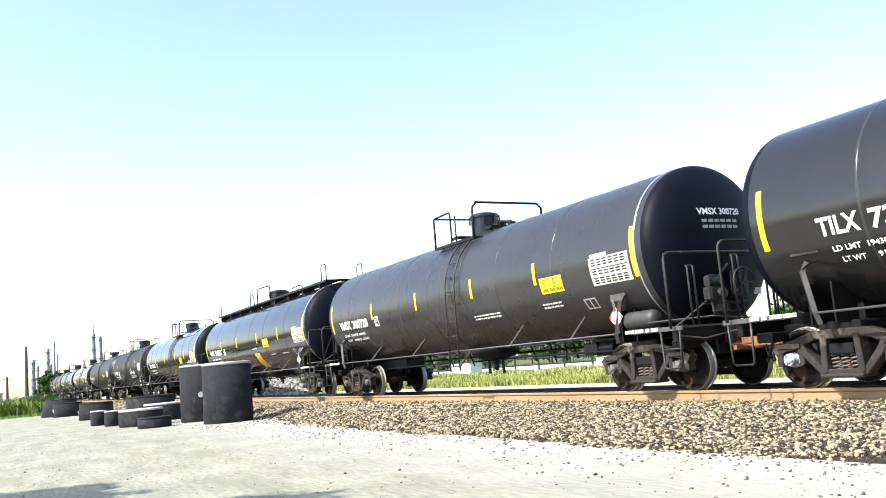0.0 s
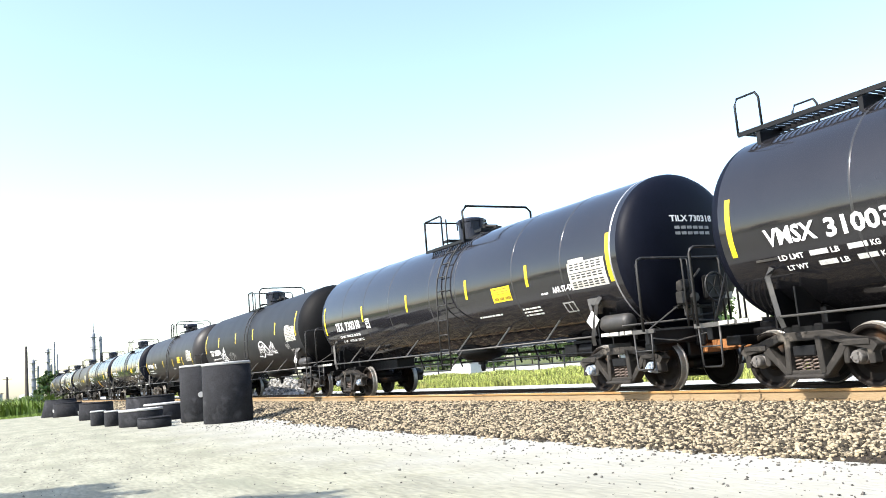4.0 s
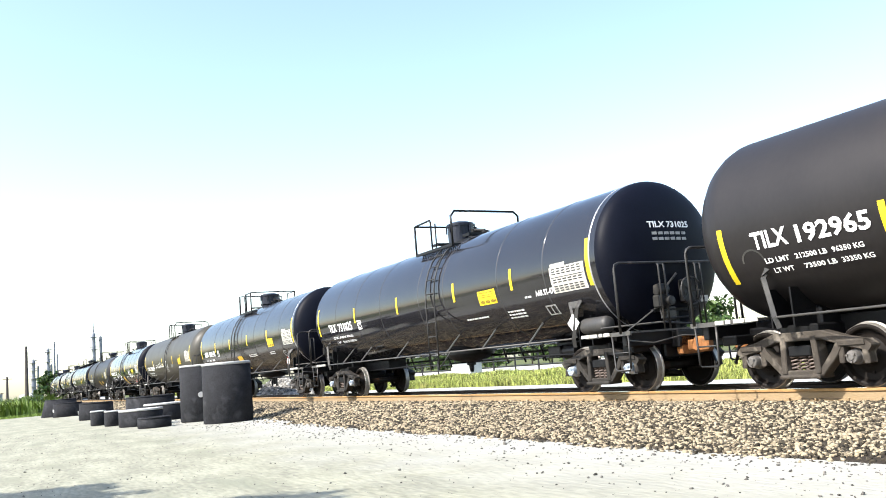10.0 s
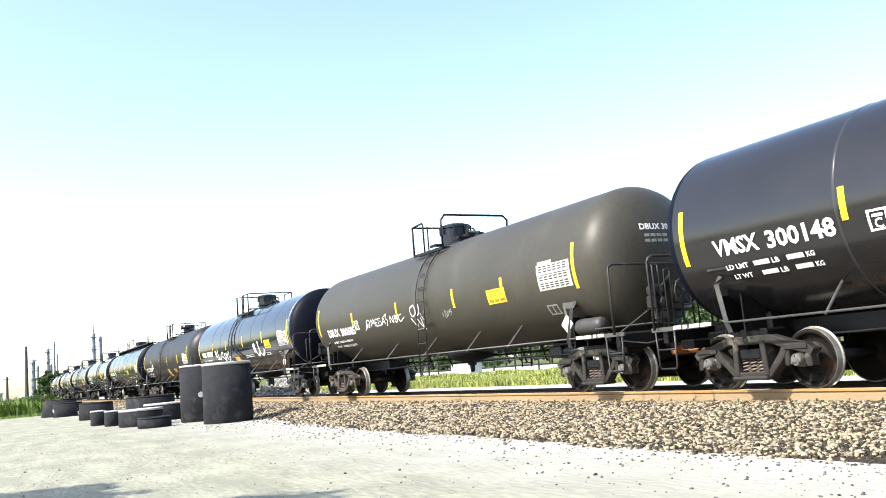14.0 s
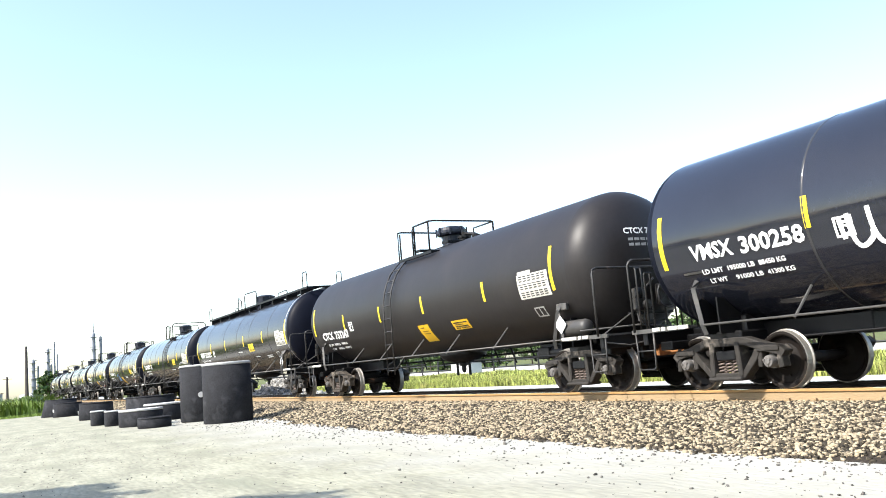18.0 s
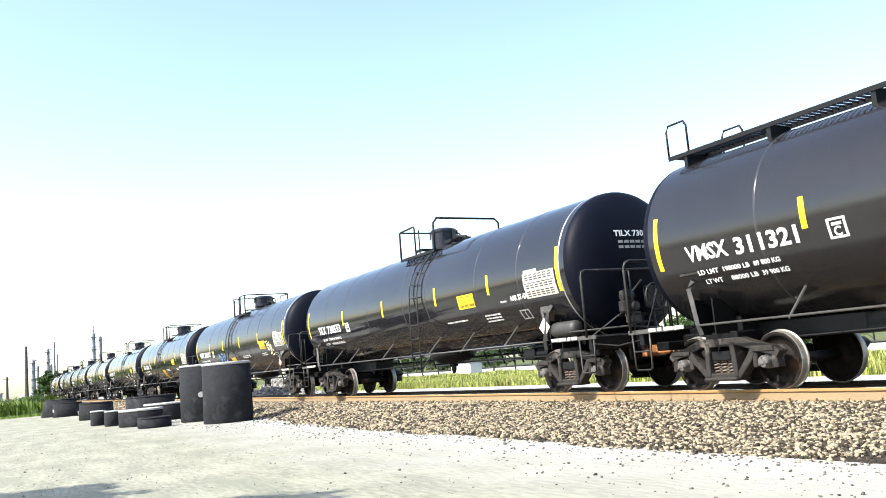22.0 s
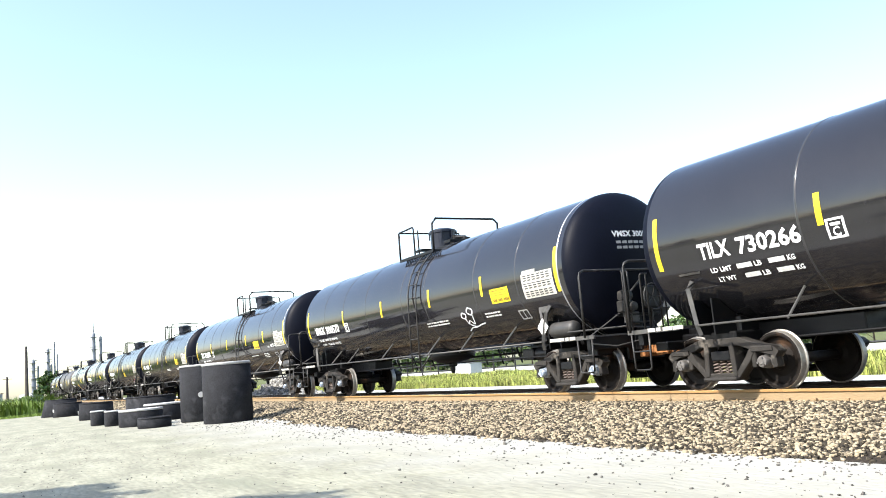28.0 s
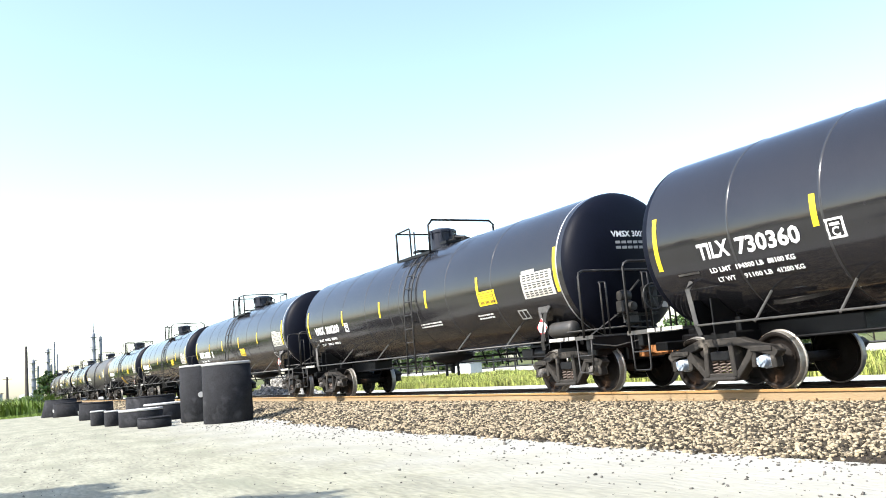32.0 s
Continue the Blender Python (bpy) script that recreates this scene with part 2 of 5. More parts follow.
def block(bm, x0, x1, y0, y1, z0, z1, bevel=0.0, mi=0, m=None):
    base = Matrix.LocRotScale(((x0 + x1) / 2, (y0 + y1) / 2, (z0 + z1) / 2), None, (abs(x1 - x0), abs(y1 - y0), abs(z1 - z0)))
    v = bmesh.ops.create_cube(bm, size=1, matrix=(m @ base) if m else base)["verts"]
    if bevel:
        e = {e for w in v for e in w.link_edges}
        bmesh.ops.bevel(bm, geom=list(e), offset=bevel, segments=1, affect="EDGES")
    return bm


def tube(bm, pts, r, n=6, closed=False):
    """A swept round bar through the points."""
    pts = [Vector(p) for p in pts]
    rings = []
    for i, p in enumerate(pts):
        a = pts[i - 1] if i or closed else None
        b = pts[(i + 1) % len(pts)] if i + 1 < len(pts) or closed else None
        d = ((p - a).normalized() if a is not None else Vector()) + ((b - p).normalized() if b is not None else Vector())
        d = d.normalized() if d.length > 1e-6 else Vector((0, 0, 1))
        up = Vector((0, 0, 1)) if abs(d.z) < 0.85 else Vector((1, 0, 0))
        u = d.cross(up).normalized()
        w = u.cross(d)
        rings.append([bm.verts.new(p + (u * math.cos(q) + w * math.sin(q)) * r) for q in (2 * math.pi * k / n for k in range(n))])
    pairs = list(zip(rings, rings[1:])) + ([(rings[-1], rings[0])] if closed else [])
    for a, b in pairs:
        for k in range(n):
            bm.faces.new((a[k], a[(k + 1) % n], b[(k + 1) % n], b[k]))
    if not closed:
        bm.faces.new(rings[0][::-1]), bm.faces.new(rings[-1])
    return bm


def rod(bm, a, b, r, n=8):
    return tube(bm, [a, b], r, n)


def lathe(bm, prof, n=32, axis="Z", m=None, mi=0):
    """Turns a profile of (radius, height) about an axis."""
    rings = []
    for r, h in prof:
        ring = []
        for k in range(n if r > 1e-5 else 1):
            q = 2 * math.pi * k / n
            c, s = r * math.cos(q), r * math.sin(q)
            v = Vector((c, s, h)) if axis == "Z" else Vector((h, c, s)) if axis == "X" else Vector((s, h, c))
            ring.append(bm.verts.new(m @ v if m else v))
        rings.append(ring)
    for a, b in zip(rings, rings[1:]):
        for k in range(n):
            p, q = (k, (k + 1) % n)
            f = [a[p % len(a)], a[q % len(a)], b[q % len(b)], b[p % len(b)]]
            f = [x for i, x in enumerate(f) if x not in f[:i]]
            if len(f) > 2:
                bm.faces.new(f).material_index = mi
    return bm


def B():
    return bmesh.new()


CACHE = {}


def once(key, make):
    if key not in CACHE:
        CACHE[key] = make()
    return CACHE[key]


# ---- tank cars ----
HEADS = {"flanged": [(0.52 * math.sin(k * math.pi / 32) ** 0.87, math.cos(k * math.pi / 32) ** 0.87 if k < 16 else 0.0) for k in range(17)],
         "round": [(0, 1.0), (0.1, 0.996), (0.22, 0.975), (0.36, 0.93), (0.5, 0.855), (0.62, 0.745), (0.72, 0.6), (0.79, 0.42), (0.83, 0.21), (0.84, 0.0)]}
SHELL = {"flanged": 7.76, "round": 7.47}
TANK_AT = {"flanged": 0.02, "round": -0.25}   # the tank on its car


def on_tank(x, deg, lift=0.006):
    q = radians(deg)
    return Vector((x, -(RAD + lift) * math.cos(q), ZC + (RAD + lift) * math.sin(q)))


def patch(x0, x1, d0, d1, lift=0.006, skew=0.0, n=None):
    """A sheet laid on the tank's near side between two places along it and two angles over the level."""
    n = n or max(2, int(abs(d1 - d0) / 4))
    v, f = [], []
    for k in range(n + 1):
        u = k / n
        d = d0 + (d1 - d0) * u
        for x in (x0 + skew * (1 - u), x1 + skew * (1 - u)):
            v.append(on_tank(x, d, lift))
    for k in range(n):
        f.append((2 * k, 2 * k + 1, 2 * k + 3, 2 * k + 2))
    return v, f


def patches(name, rects, m, lift=0.006):
    V, F = [], []
    for r in rects:
        v, f = patch(*r[:4], lift=lift, skew=r[4] if len(r) > 4 else 0.0)
        F += [tuple(i + len(V) for i in q) for q in f]
        V += v
    return raw(name, V, F, m)


def letters(text, width, height):
    """Flat letters in the built-in font: a list of points in the plane and faces, fitted to a width and height."""
    cu = bpy.data.curves.new("letters", "FONT")
    cu.body, cu.offset, cu.resolution_u = text, 0.03, 2
    ob = bpy.data.objects.new("letters", cu)
    me = bpy.data.meshes.new_from_object(ob)
    p = np.array([v.co[:2] for v in me.vertices])
    f = [tuple(q.vertices) for q in me.polygons]
    bpy.data.objects.remove(ob)
    bpy.data.curves.remove(cu)
    bpy.data.meshes.remove(me)
    lo, hi = p.min(0), p.max(0)
    return (p - lo) / (hi - lo) * (width, height), f


def side_text(name, text, x, deg, width, height, m, parent, label=""):
    p, f = letters(text, width, height)
    me = raw(name, [on_tank(x + a, deg + math.degrees((b - height / 2) / RAD), 0.014) for a, b in p], f, m)
    return put(name, me, parent, None, label)


def ribbon(strokes, x, deg, width, lift=0.009, wrap=True):
    """Brush strokes on the tank: each a list of (along, up) in metres, smoothed."""
    V, F = [], []
    for s in strokes:
        s = [Vector((a, b, 0)) for a, b in s]
        pts = []
        ext = [s[0]] + s + [s[-1]]
        for i in range(1, len(ext) - 2):
            for u in (0, 0.25, 0.5, 0.75):
                a, b, c, d = ext[i - 1:i + 3]
                pts.append(0.5 * (2 * b + (c - a) * u + (2 * a - 5 * b + 4 * c - d) * u * u + (3 * b - a - 3 * c + d) * u ** 3))
        pts.append(s[-1])
        n0 = len(V)
        for i, p in enumerate(pts):
            t = (pts[min(i + 1, len(pts) - 1)] - pts[max(i - 1, 0)])
            t = t.normalized() if t.length > 1e-6 else Vector((1, 0, 0))
            w = Vector((-t.y, t.x, 0)) * width / 2
            for q in (p + w, p - w):
                V.append(on_tank(x + q.x, deg + math.degrees(q.y / RAD), lift))
        F += [(n0 + 2 * i, n0 + 2 * i + 1, n0 + 2 * i + 3, n0 + 2 * i + 2) for i in range(len(pts) - 1)]
    return V, F


def head_x(kind, r):
    prof = HEADS[kind]
    for (a, p), (b, q) in zip(prof, prof[1:]):
        if q * RAD <= r <= p * RAD:
            u = (p * RAD - r) / max((p - q) * RAD, 1e-6)
            return TANK_AT[kind] + SHELL[kind] + a + (b - a) * u
    return TANK_AT[kind] + SHELL[kind]


def shell_mesh(kind, m):
    L = SHELL[kind]
    return mesh_of("shell", lathe(B(), [(RAD, -L + 2 * L * k / 24) for k in range(25)], 96, "X"), m, True)


def head_mesh(kind, side, m):
    L = SHELL[kind]
    prof = [(r * RAD, side * (L + h)) for h, r in HEADS[kind]]
    me = mesh_of("head", lathe(B(), prof if side > 0 else prof, 96, "X"), m, True)
    if side < 0:
        me.flip_normals()
    return me


def seam_mesh():
    return mesh_of("weld_seam", lathe(B(), [(RAD - 0.005, -0.03), (RAD + 0.005, -0.016), (RAD + 0.008, 0), (RAD + 0.005, 0.016), (RAD - 0.005, 0.03)], 96, "X"), M_SEAM, True)


def beam(bm, pts, thick, y0, y1):
    """A bar of even thickness along a line in the x-z plane, from y0 to y1."""
    P = [Vector((a, 0, b)) for a, b in pts]
    rows = []
    for i, p in enumerate(P):
        d = (P[min(i + 1, len(P) - 1)] - P[max(i - 1, 0)]).normalized()
        nrm = Vector((-d.z, 0, d.x)) * thick / 2
        rows.append([bm.verts.new(q) for q in (p + nrm + Vector((0, y0, 0)), p + nrm + Vector((0, y1, 0)), p - nrm + Vector((0, y1, 0)), p - nrm + Vector((0, y0, 0)))])
    for a, b in zip(rows, rows[1:]):
        for k in range(4):
            bm.faces.new((a[k], a[(k + 1) % 4], b[(k + 1) % 4], b[k]))
    bm.faces.new(rows[0][::-1]), bm.faces.new(rows[-1])


def side_frame_mesh(m):
    bm = B()
    beam(bm, [(-1.16, 0.56), (-1.08, 0.63), (-0.8, 0.68), (-0.42, 0.8), (0.42, 0.8), (0.8, 0.68), (1.08, 0.63), (1.16, 0.56)], 0.14, -0.1, 0.1)
    beam(bm, [(-0.68, 0.64), (-0.6, 0.52), (-0.33, 0.24), (0.33, 0.24), (0.6, 0.52), (0.68, 0.64)], 0.115, -0.1, 0.1)
    for s in (-1, 1):
        beam(bm, [(s * 0.3, 0.25), (s * 0.27, 0.8)], 0.1, -0.12, 0.12)
        beam(bm, [(s * 1.07, 0.64), (s * 1.09, 0.36)], 0.1, -0.09, 0.09)
        beam(bm, [(s * 0.71, 0.66), (s * 0.69, 0.38)], 0.09, -0.09, 0.09)
        beam(bm, [(s * 1.1, 0.66), (s * 0.68, 0.66)], 0.09, -0.12, 0.12)
    block(bm, -0.36, 0.36, -0.17, 0.17, 0.17, 0.235, 0.015)
    bmesh.ops.bevel(bm, geom=[e for e in bm.edges if e.calc_length() > 0.15], offset=0.014, segments=1, affect="EDGES")
    return mesh_of("side_frame", bm, m)


def spring_mesh():
    bm = B()
    tube(bm, [(0.062 * math.cos(q), 0.062 * math.sin(q), 0.24 + 0.27 * k / 40) for k, q in ((k, 2 * math.pi * k / 8) for k in range(41))], 0.016, 5)
    return mesh_of("spring", bm, M_SPRING, True)


def wheel_mesh(side):
    prof = [(0.0, 0.07), (0.11, 0.07), (0.135, 0.05), (0.16, 0.0), (0.26, -0.035), (0.355, -0.02), (0.385, 0.05), (0.41, 0.062), (0.447, 0.06), (0.456, 0.045),
            (0.458, -0.03), (0.463, -0.05), (0.484, -0.062), (0.484, -0.085), (0.46, -0.095), (0.4, -0.09), (0.36, -0.06), (0.2, -0.075), (0.13, -0.11), (0.0, -0.11)]
    bm = lathe(B(), [(r, side * h) for r, h in prof], 40, "Y")
    for f in bm.faces:
        c = f.calc_center_median()
        if math.hypot(c.x, c.z) > 0.444:
            f.material_index = 1
    for k in range(2):
        q = k * math.pi
        bmesh.ops.create_cone(bm, cap_ends=True, segments=8, radius1=0.02, radius2=0.02, depth=0.02, matrix=Matrix.Translation((0.25 * math.cos(q), side * -0.015, 0.25 * math.sin(q))) @ pose(0, 0, 0, 90))
    bmesh.ops.recalc_face_normals(bm, faces=bm.faces[:])
    return mesh_of("wheel", bm, [M_WHEEL, M_TREAD], False)


def cap_mesh(side, m):
    bm = lathe(B(), [(0, 0.16), (0.04, 0.16), (0.055, 0.145), (0.085, 0.14), (0.095, 0.12), (0.1, 0.03), (0.115, 0.02), (0.115, -0.08), (0.09, -0.1), (0, -0.1)], 20, "Y")
    for k in range(3):
        q = 2 * math.pi * k / 3
        bmesh.ops.create_cone(bm, cap_ends=True, segments=6, radius1=0.018, radius2=0.018, depth=0.03, matrix=Matrix.Translation((0.065 * math.cos(q), 0.152, 0.065 * math.sin(q))) @ pose(0, 0, 0, 90))
    if side < 0:
        bmesh.ops.transform(bm, matrix=Matrix.Diagonal((1, -1, 1, 1)), verts=bm.verts[:])
    bmesh.ops.recalc_face_normals(bm, faces=bm.faces[:])
    return mesh_of("bearing_cap", bm, m)


ROLLING = []


def truck(car, x, red, blue):
    cast = M_CAST_RED if red else M_CAST

    def bolster():
        bm = B()
        block(bm, -0.2, 0.2, -1.12, 1.12, 0.5, 0.66, 0.02)
        block(bm, -0.28, 0.28, -0.4, 0.4, 0.6, 0.76, 0.02)
        for s in (-1, 1):
            beam(bm, [(s * 0.45, 0.42), (s * 0.45, 0.55)], 0.07, -0.85, 0.85)
        return mesh_of("truck", bm, M_STEEL)
    t = put("truck", once("bolster", bolster), car, pose(x, 0, 0), "four-wheel freight truck with sprung cast side frames")
    for side in (-1, 1):
        put("side_frame", once(("sf", red), lambda: side_frame_mesh(cast)), t, pose(0, side * 1.02, 0), "dusty cast steel side frame")
        for k in (-1, 0, 1):
            put("spring", once("spring", spring_mesh), t, pose(k * 0.155, side * 1.02, 0))
        for s in (-1, 1):
            w = put("wheel", once(("wheel", side), lambda: wheel_mesh(side)), t, Matrix.Translation((s * 0.889, side * 0.745, 0.457)), inverse=True)
            c = put("bearing_cap", once(("cap", side, blue), lambda: cap_mesh(side, M_CAP_BLUE if blue else M_CAP)), t, Matrix.Translation((s * 0.889, side * 1.02, 0.457)), inverse=True)
            ROLLING.extend((w, c))
    for s in (-1, 1):
        put("axle", once("axle", lambda: mesh_of("axle", rod(B(), (0, -0.98, 0), (0, 0.98, 0), 0.085, 12), M_WHEEL, True)), t, pose(s * 0.889, 0, 0.457))
    return t


def curve_ladder(x, steps_low, name):
    """Side ladder: upright beside the tank, then bent over it to the platform."""
    path = [(-1.62, steps_low), (-1.62, 2.35), (-1.6, 2.75)]
    path += [(-(RAD + 0.07) * math.cos(radians(d)), ZC + (RAD + 0.07) * math.sin(radians(d))) for d in (14, 24, 34, 44, 52)]
    rail = mesh_of(name, tube(tube(B(), [(-0.235, y, z) for y, z in path], 0.022, 6), [(0.235, y, z) for y, z in path], 0.022, 6), M_DUSTY, True)
    rungs, acc, want = [], 0.0, 0.12
    for (a, b), (c, d) in zip(path, path[1:]):
        seg = math.hypot(c - a, d - b)
        while want <= acc + seg:
            u = (want - acc) / seg
            rungs.append((a + (c - a) * u, b + (d - b) * u))
            want += 0.37
        acc += seg
    return rail, rungs


def add_ladder(car, x, low):
    me, rungs = once(("ladder", low), lambda: curve_ladder(0, low, "ladder"))
    rm = once("rung", lambda: mesh_of("rung", rod(B(), (-0.235, 0, 0), (0.235, 0, 0), 0.016, 6), M_DUSTY, True))
    for flip in (0, 180):
        lad = put("ladder", me, car, pose(x, 0, 0, 0, 0, flip), "black steel side ladder bent over the tank")
        for y, z in rungs:
            put("rung", rm, lad, pose(0, y, z))
        put("foot_brace", once("footbrace", lambda: mesh_of("foot_brace", rod(B(), (0.235, -1.62, 0.72), (0.72, -1.54, 1.1), 0.018, 6), M_DUSTY, True)), lad)
        put("foot_stay", once("footstay", lambda: mesh_of("foot_stay", rod(B(), (-0.235, -1.62, 0.9), (-0.235, -1.2, 1.15), 0.018, 6), M_DUSTY, True)), lad)


def rail_part(car, name, pts, r=0.026, m=None, label=""):
    return part(name, tube(B(), pts, r, 6), m or M_STEEL, car, label, True)


def dome(lid):
    bm = lathe(B(), [(0.47, 0), (0.47, 0.44), (0.5, 0.45), (0.5, 0.5), (0.48, 0.52), (0.3, 0.56), (0, 0.57)], 28) if not lid else \
        lathe(B(), [(0.33, 0), (0.33, 0.3), (0.47, 0.32), (0.5, 0.36), (0.5, 0.42), (0.44, 0.5), (0.2, 0.54), (0, 0.54)], 28)
    bmesh.ops.recalc_face_normals(bm, faces=bm.faces[:])
    return mesh_of("valve_housing", bm, M_HOUSING)


def valves():
    bm = B()
    lathe(bm, [(0.16, 0), (0.16, 0.16), (0.2, 0.17), (0.2, 0.22), (0.08, 0.24), (0.08, 0.34), (0, 0.35)], 14)
    rod(bm, (0.0, 0, 0.3), (0.42, 0.05, 0.22), 0.05)
    lathe(bm, [(0.12, 0.0), (0.12, 0.2), (0.0, 0.24)], 12, "Z", Matrix.Translation((0.45, 0.05, 0.0)))
    bmesh.ops.recalc_face_normals(bm, faces=bm.faces[:])
    return mesh_of("relief_valve", bm, M_STEEL)


def grating(x0, x1, y0, y1, z):
    bm = B()
    for y in (y0, y1):
        block(bm, x0, x1, y - 0.02, y + 0.02, z - 0.07, z + 0.005)
    n = max(3, int((x1 - x0) / 0.11))
    for k in range(n + 1):
        x = x0 + (x1 - x0) * k / n
        block(bm, x - 0.012, x + 0.012, y0, y1, z - 0.03, z)
    return bm


def top_works(car, kind, lid):
    top = 4.75
    if kind == "R":
        lo, hi = -7.8, 8.2
        for y0, y1 in ((-0.72, -0.22), (0.22, 0.72)):
            bm = grating(lo, hi, y0, y1, 4.24)
            for k in range(9):
                x = -7.4 + k * 1.85
                block(bm, x - 0.04, x + 0.04, y0, y1, 3.9, 4.2)
            part("running_board", bm, M_STEEL, car, "black full-length running board along the top")
        for a, b in ((lo, lo + 0.5), (hi - 0.5, hi)):
            part("running_board_end", grating(a, b, -0.22, 0.22, 4.25), M_STEEL, car)
            for y in (-0.72, 0.72):
                rail_part(car, "end_hoop", [(a, y, 4.2), (a, y, 4.72), (a + 0.06, y, 4.82), (b - 0.06, y, 4.82), (b, y, 4.72), (b, y, 4.2)], 0.02)
        for y in (-0.82, 0.82):
            rail_part(car, "handrail", [(-1.45, y, 3.95), (-1.45, y, 4.72), (-1.35, y, 4.8), (-0.9, y, 4.6), (-0.85, y, 3.98)], 0.022)
            rail_part(car, "handrail", [(-0.3, y, 3.95), (-0.3, y, 4.75), (-0.2, y, 4.85), (1.2, y * 0.9, 4.85), (1.35, y * 0.9, 4.75), (1.35, y * 0.9, 3.98)], 0.026)
        hx = 0.15
    else:
        x0, x1 = {"T": (-0.6, 1.5), "V": (-1.3, 0.75), "W": (-0.75, 1.3), "N": (-0.8, 0.9)}[kind]
        hx = {"V": 0.0, "N": -0.25}.get(kind, 0.1)
        for y in (-1, 1):
            a, b = sorted((y * 1.05, y * 0.5))
            bm = grating(x0, x1, a, b, 3.93)
            block(bm, x0, x1, min(y * 0.52, y * 0.48), max(y * 0.52, y * 0.48), 3.87, 4.08)
            part("platform", bm, M_STEEL, car, "black steel grating platform")
        for x in (x0, x1):
            part("platform_end", grating(min(x, x + 0.35 * (1 if x < 0 else -1)), max(x, x + 0.35 * (1 if x < 0 else -1)), -0.5, 0.5, 4.21), M_STEEL, car)
        z0 = 3.88
        if kind == "V":
            rail_part(car, "handrail", [(x0, -1.04, z0), (x0, -1.04, top), (x0, -0.9, top + 0.02), (x0, 0.9, top), (x0, 1.04, top - 0.05), (x0, 1.04, z0)])
            rail_part(car, "handrail", [(x0 + 0.13, -1.04, z0), (x0 + 0.13, -1.04, top - 0.06)])
            rail_part(car, "handrail", [(-0.36, -1.04, z0), (-0.36, -1.04, top - 0.1), (-0.27, -1.04, top), (0.65, -1.04, top), (0.75, -0.94, top), (0.75, 0.94, top), (0.65, 1.04, top), (-0.4, 1.04, top), (-0.4, 1.04, z0)])
            for p in ((0.63, -1.04), (0.75, 1.0), (-0.36, -0.98)):
                rail_part(car, "rail_post", [(*p, z0), (*p, top)], 0.03)
        else:
            g = 0.36 if kind == "T" else -0.15 if kind == "N" else 0.15
            rail_part(car, "handrail", [(g, -1.04, z0), (g, -1.04, top - 0.06), (g - 0.06, -1.04, top), (x0 + 0.06, -1.04, top - 0.02), (x0, -0.98, top - 0.02), (x0, 0.98, top - 0.02), (x0, 1.04, top - 0.1), (x0, 1.04, z0)])
            rail_part(car, "handrail", [(x1, -1.04, z0), (x1, -1.04, top - 0.1), (x1, -0.92, top + 0.04), (x1 + 0.05, 0.9, top + 0.02), (x1 + 0.05, 1.04, top - 0.1), (x1 - 0.02, 1.04, z0)], 0.032)
            rail_part(car, "handrail", [(x0 + 0.3, 1.04, z0), (x0 + 0.3, 1.04, top - 0.3), (x1 - 0.3, 1.04, top - 0.3), (x1 - 0.3, 1.04, z0)])
            rail_part(car, "rail_post", [(x0, -1.04, z0), (x0, -1.04, top - 0.02)], 0.032)
            rail_part(car, "rail_post", [(g + 0.14, -0.98, z0), (g + 0.14, -0.98, top - 0.12)], 0.022)
    vh = put("valve_housing", once(("dome", lid), lambda: dome(lid)), car, pose(hx, 0.05, 4.08) @ Matrix.Diagonal((0.78, 0.78, 1.18, 1) if kind in 'TW' else (0.86, 0.86, 1.18, 1)), "black round valve housing with a bolted lid")
    lug = once("lug", lambda: mesh_of("lug", block(B(), 0.485, 0.535, -0.02, 0.02, 0.3, 0.5, 0.005), M_HOUSING))
    for k in range(8):
        put("lug", lug, vh, pose(0, 0, 0, 0, 0, 45 * k + 11))
    put("relief_valve", once("valves", valves), car, pose(hx + 0.62, 0.1, 4.11, 0, 0, 8))


def corner_marking(side):
    bm = B()
    for y in (side * 1.53,):
        for x0, x1 in ((7.12, 7.36), (7.38, 7.6), (7.66, 7.76), (7.8, 7.98)):
            block(bm, x0, x1, y - 0.012, y + 0.012, 1.085, 1.15, 0.004)
    return mesh_of("corner_marking", bm, M_PANEL)


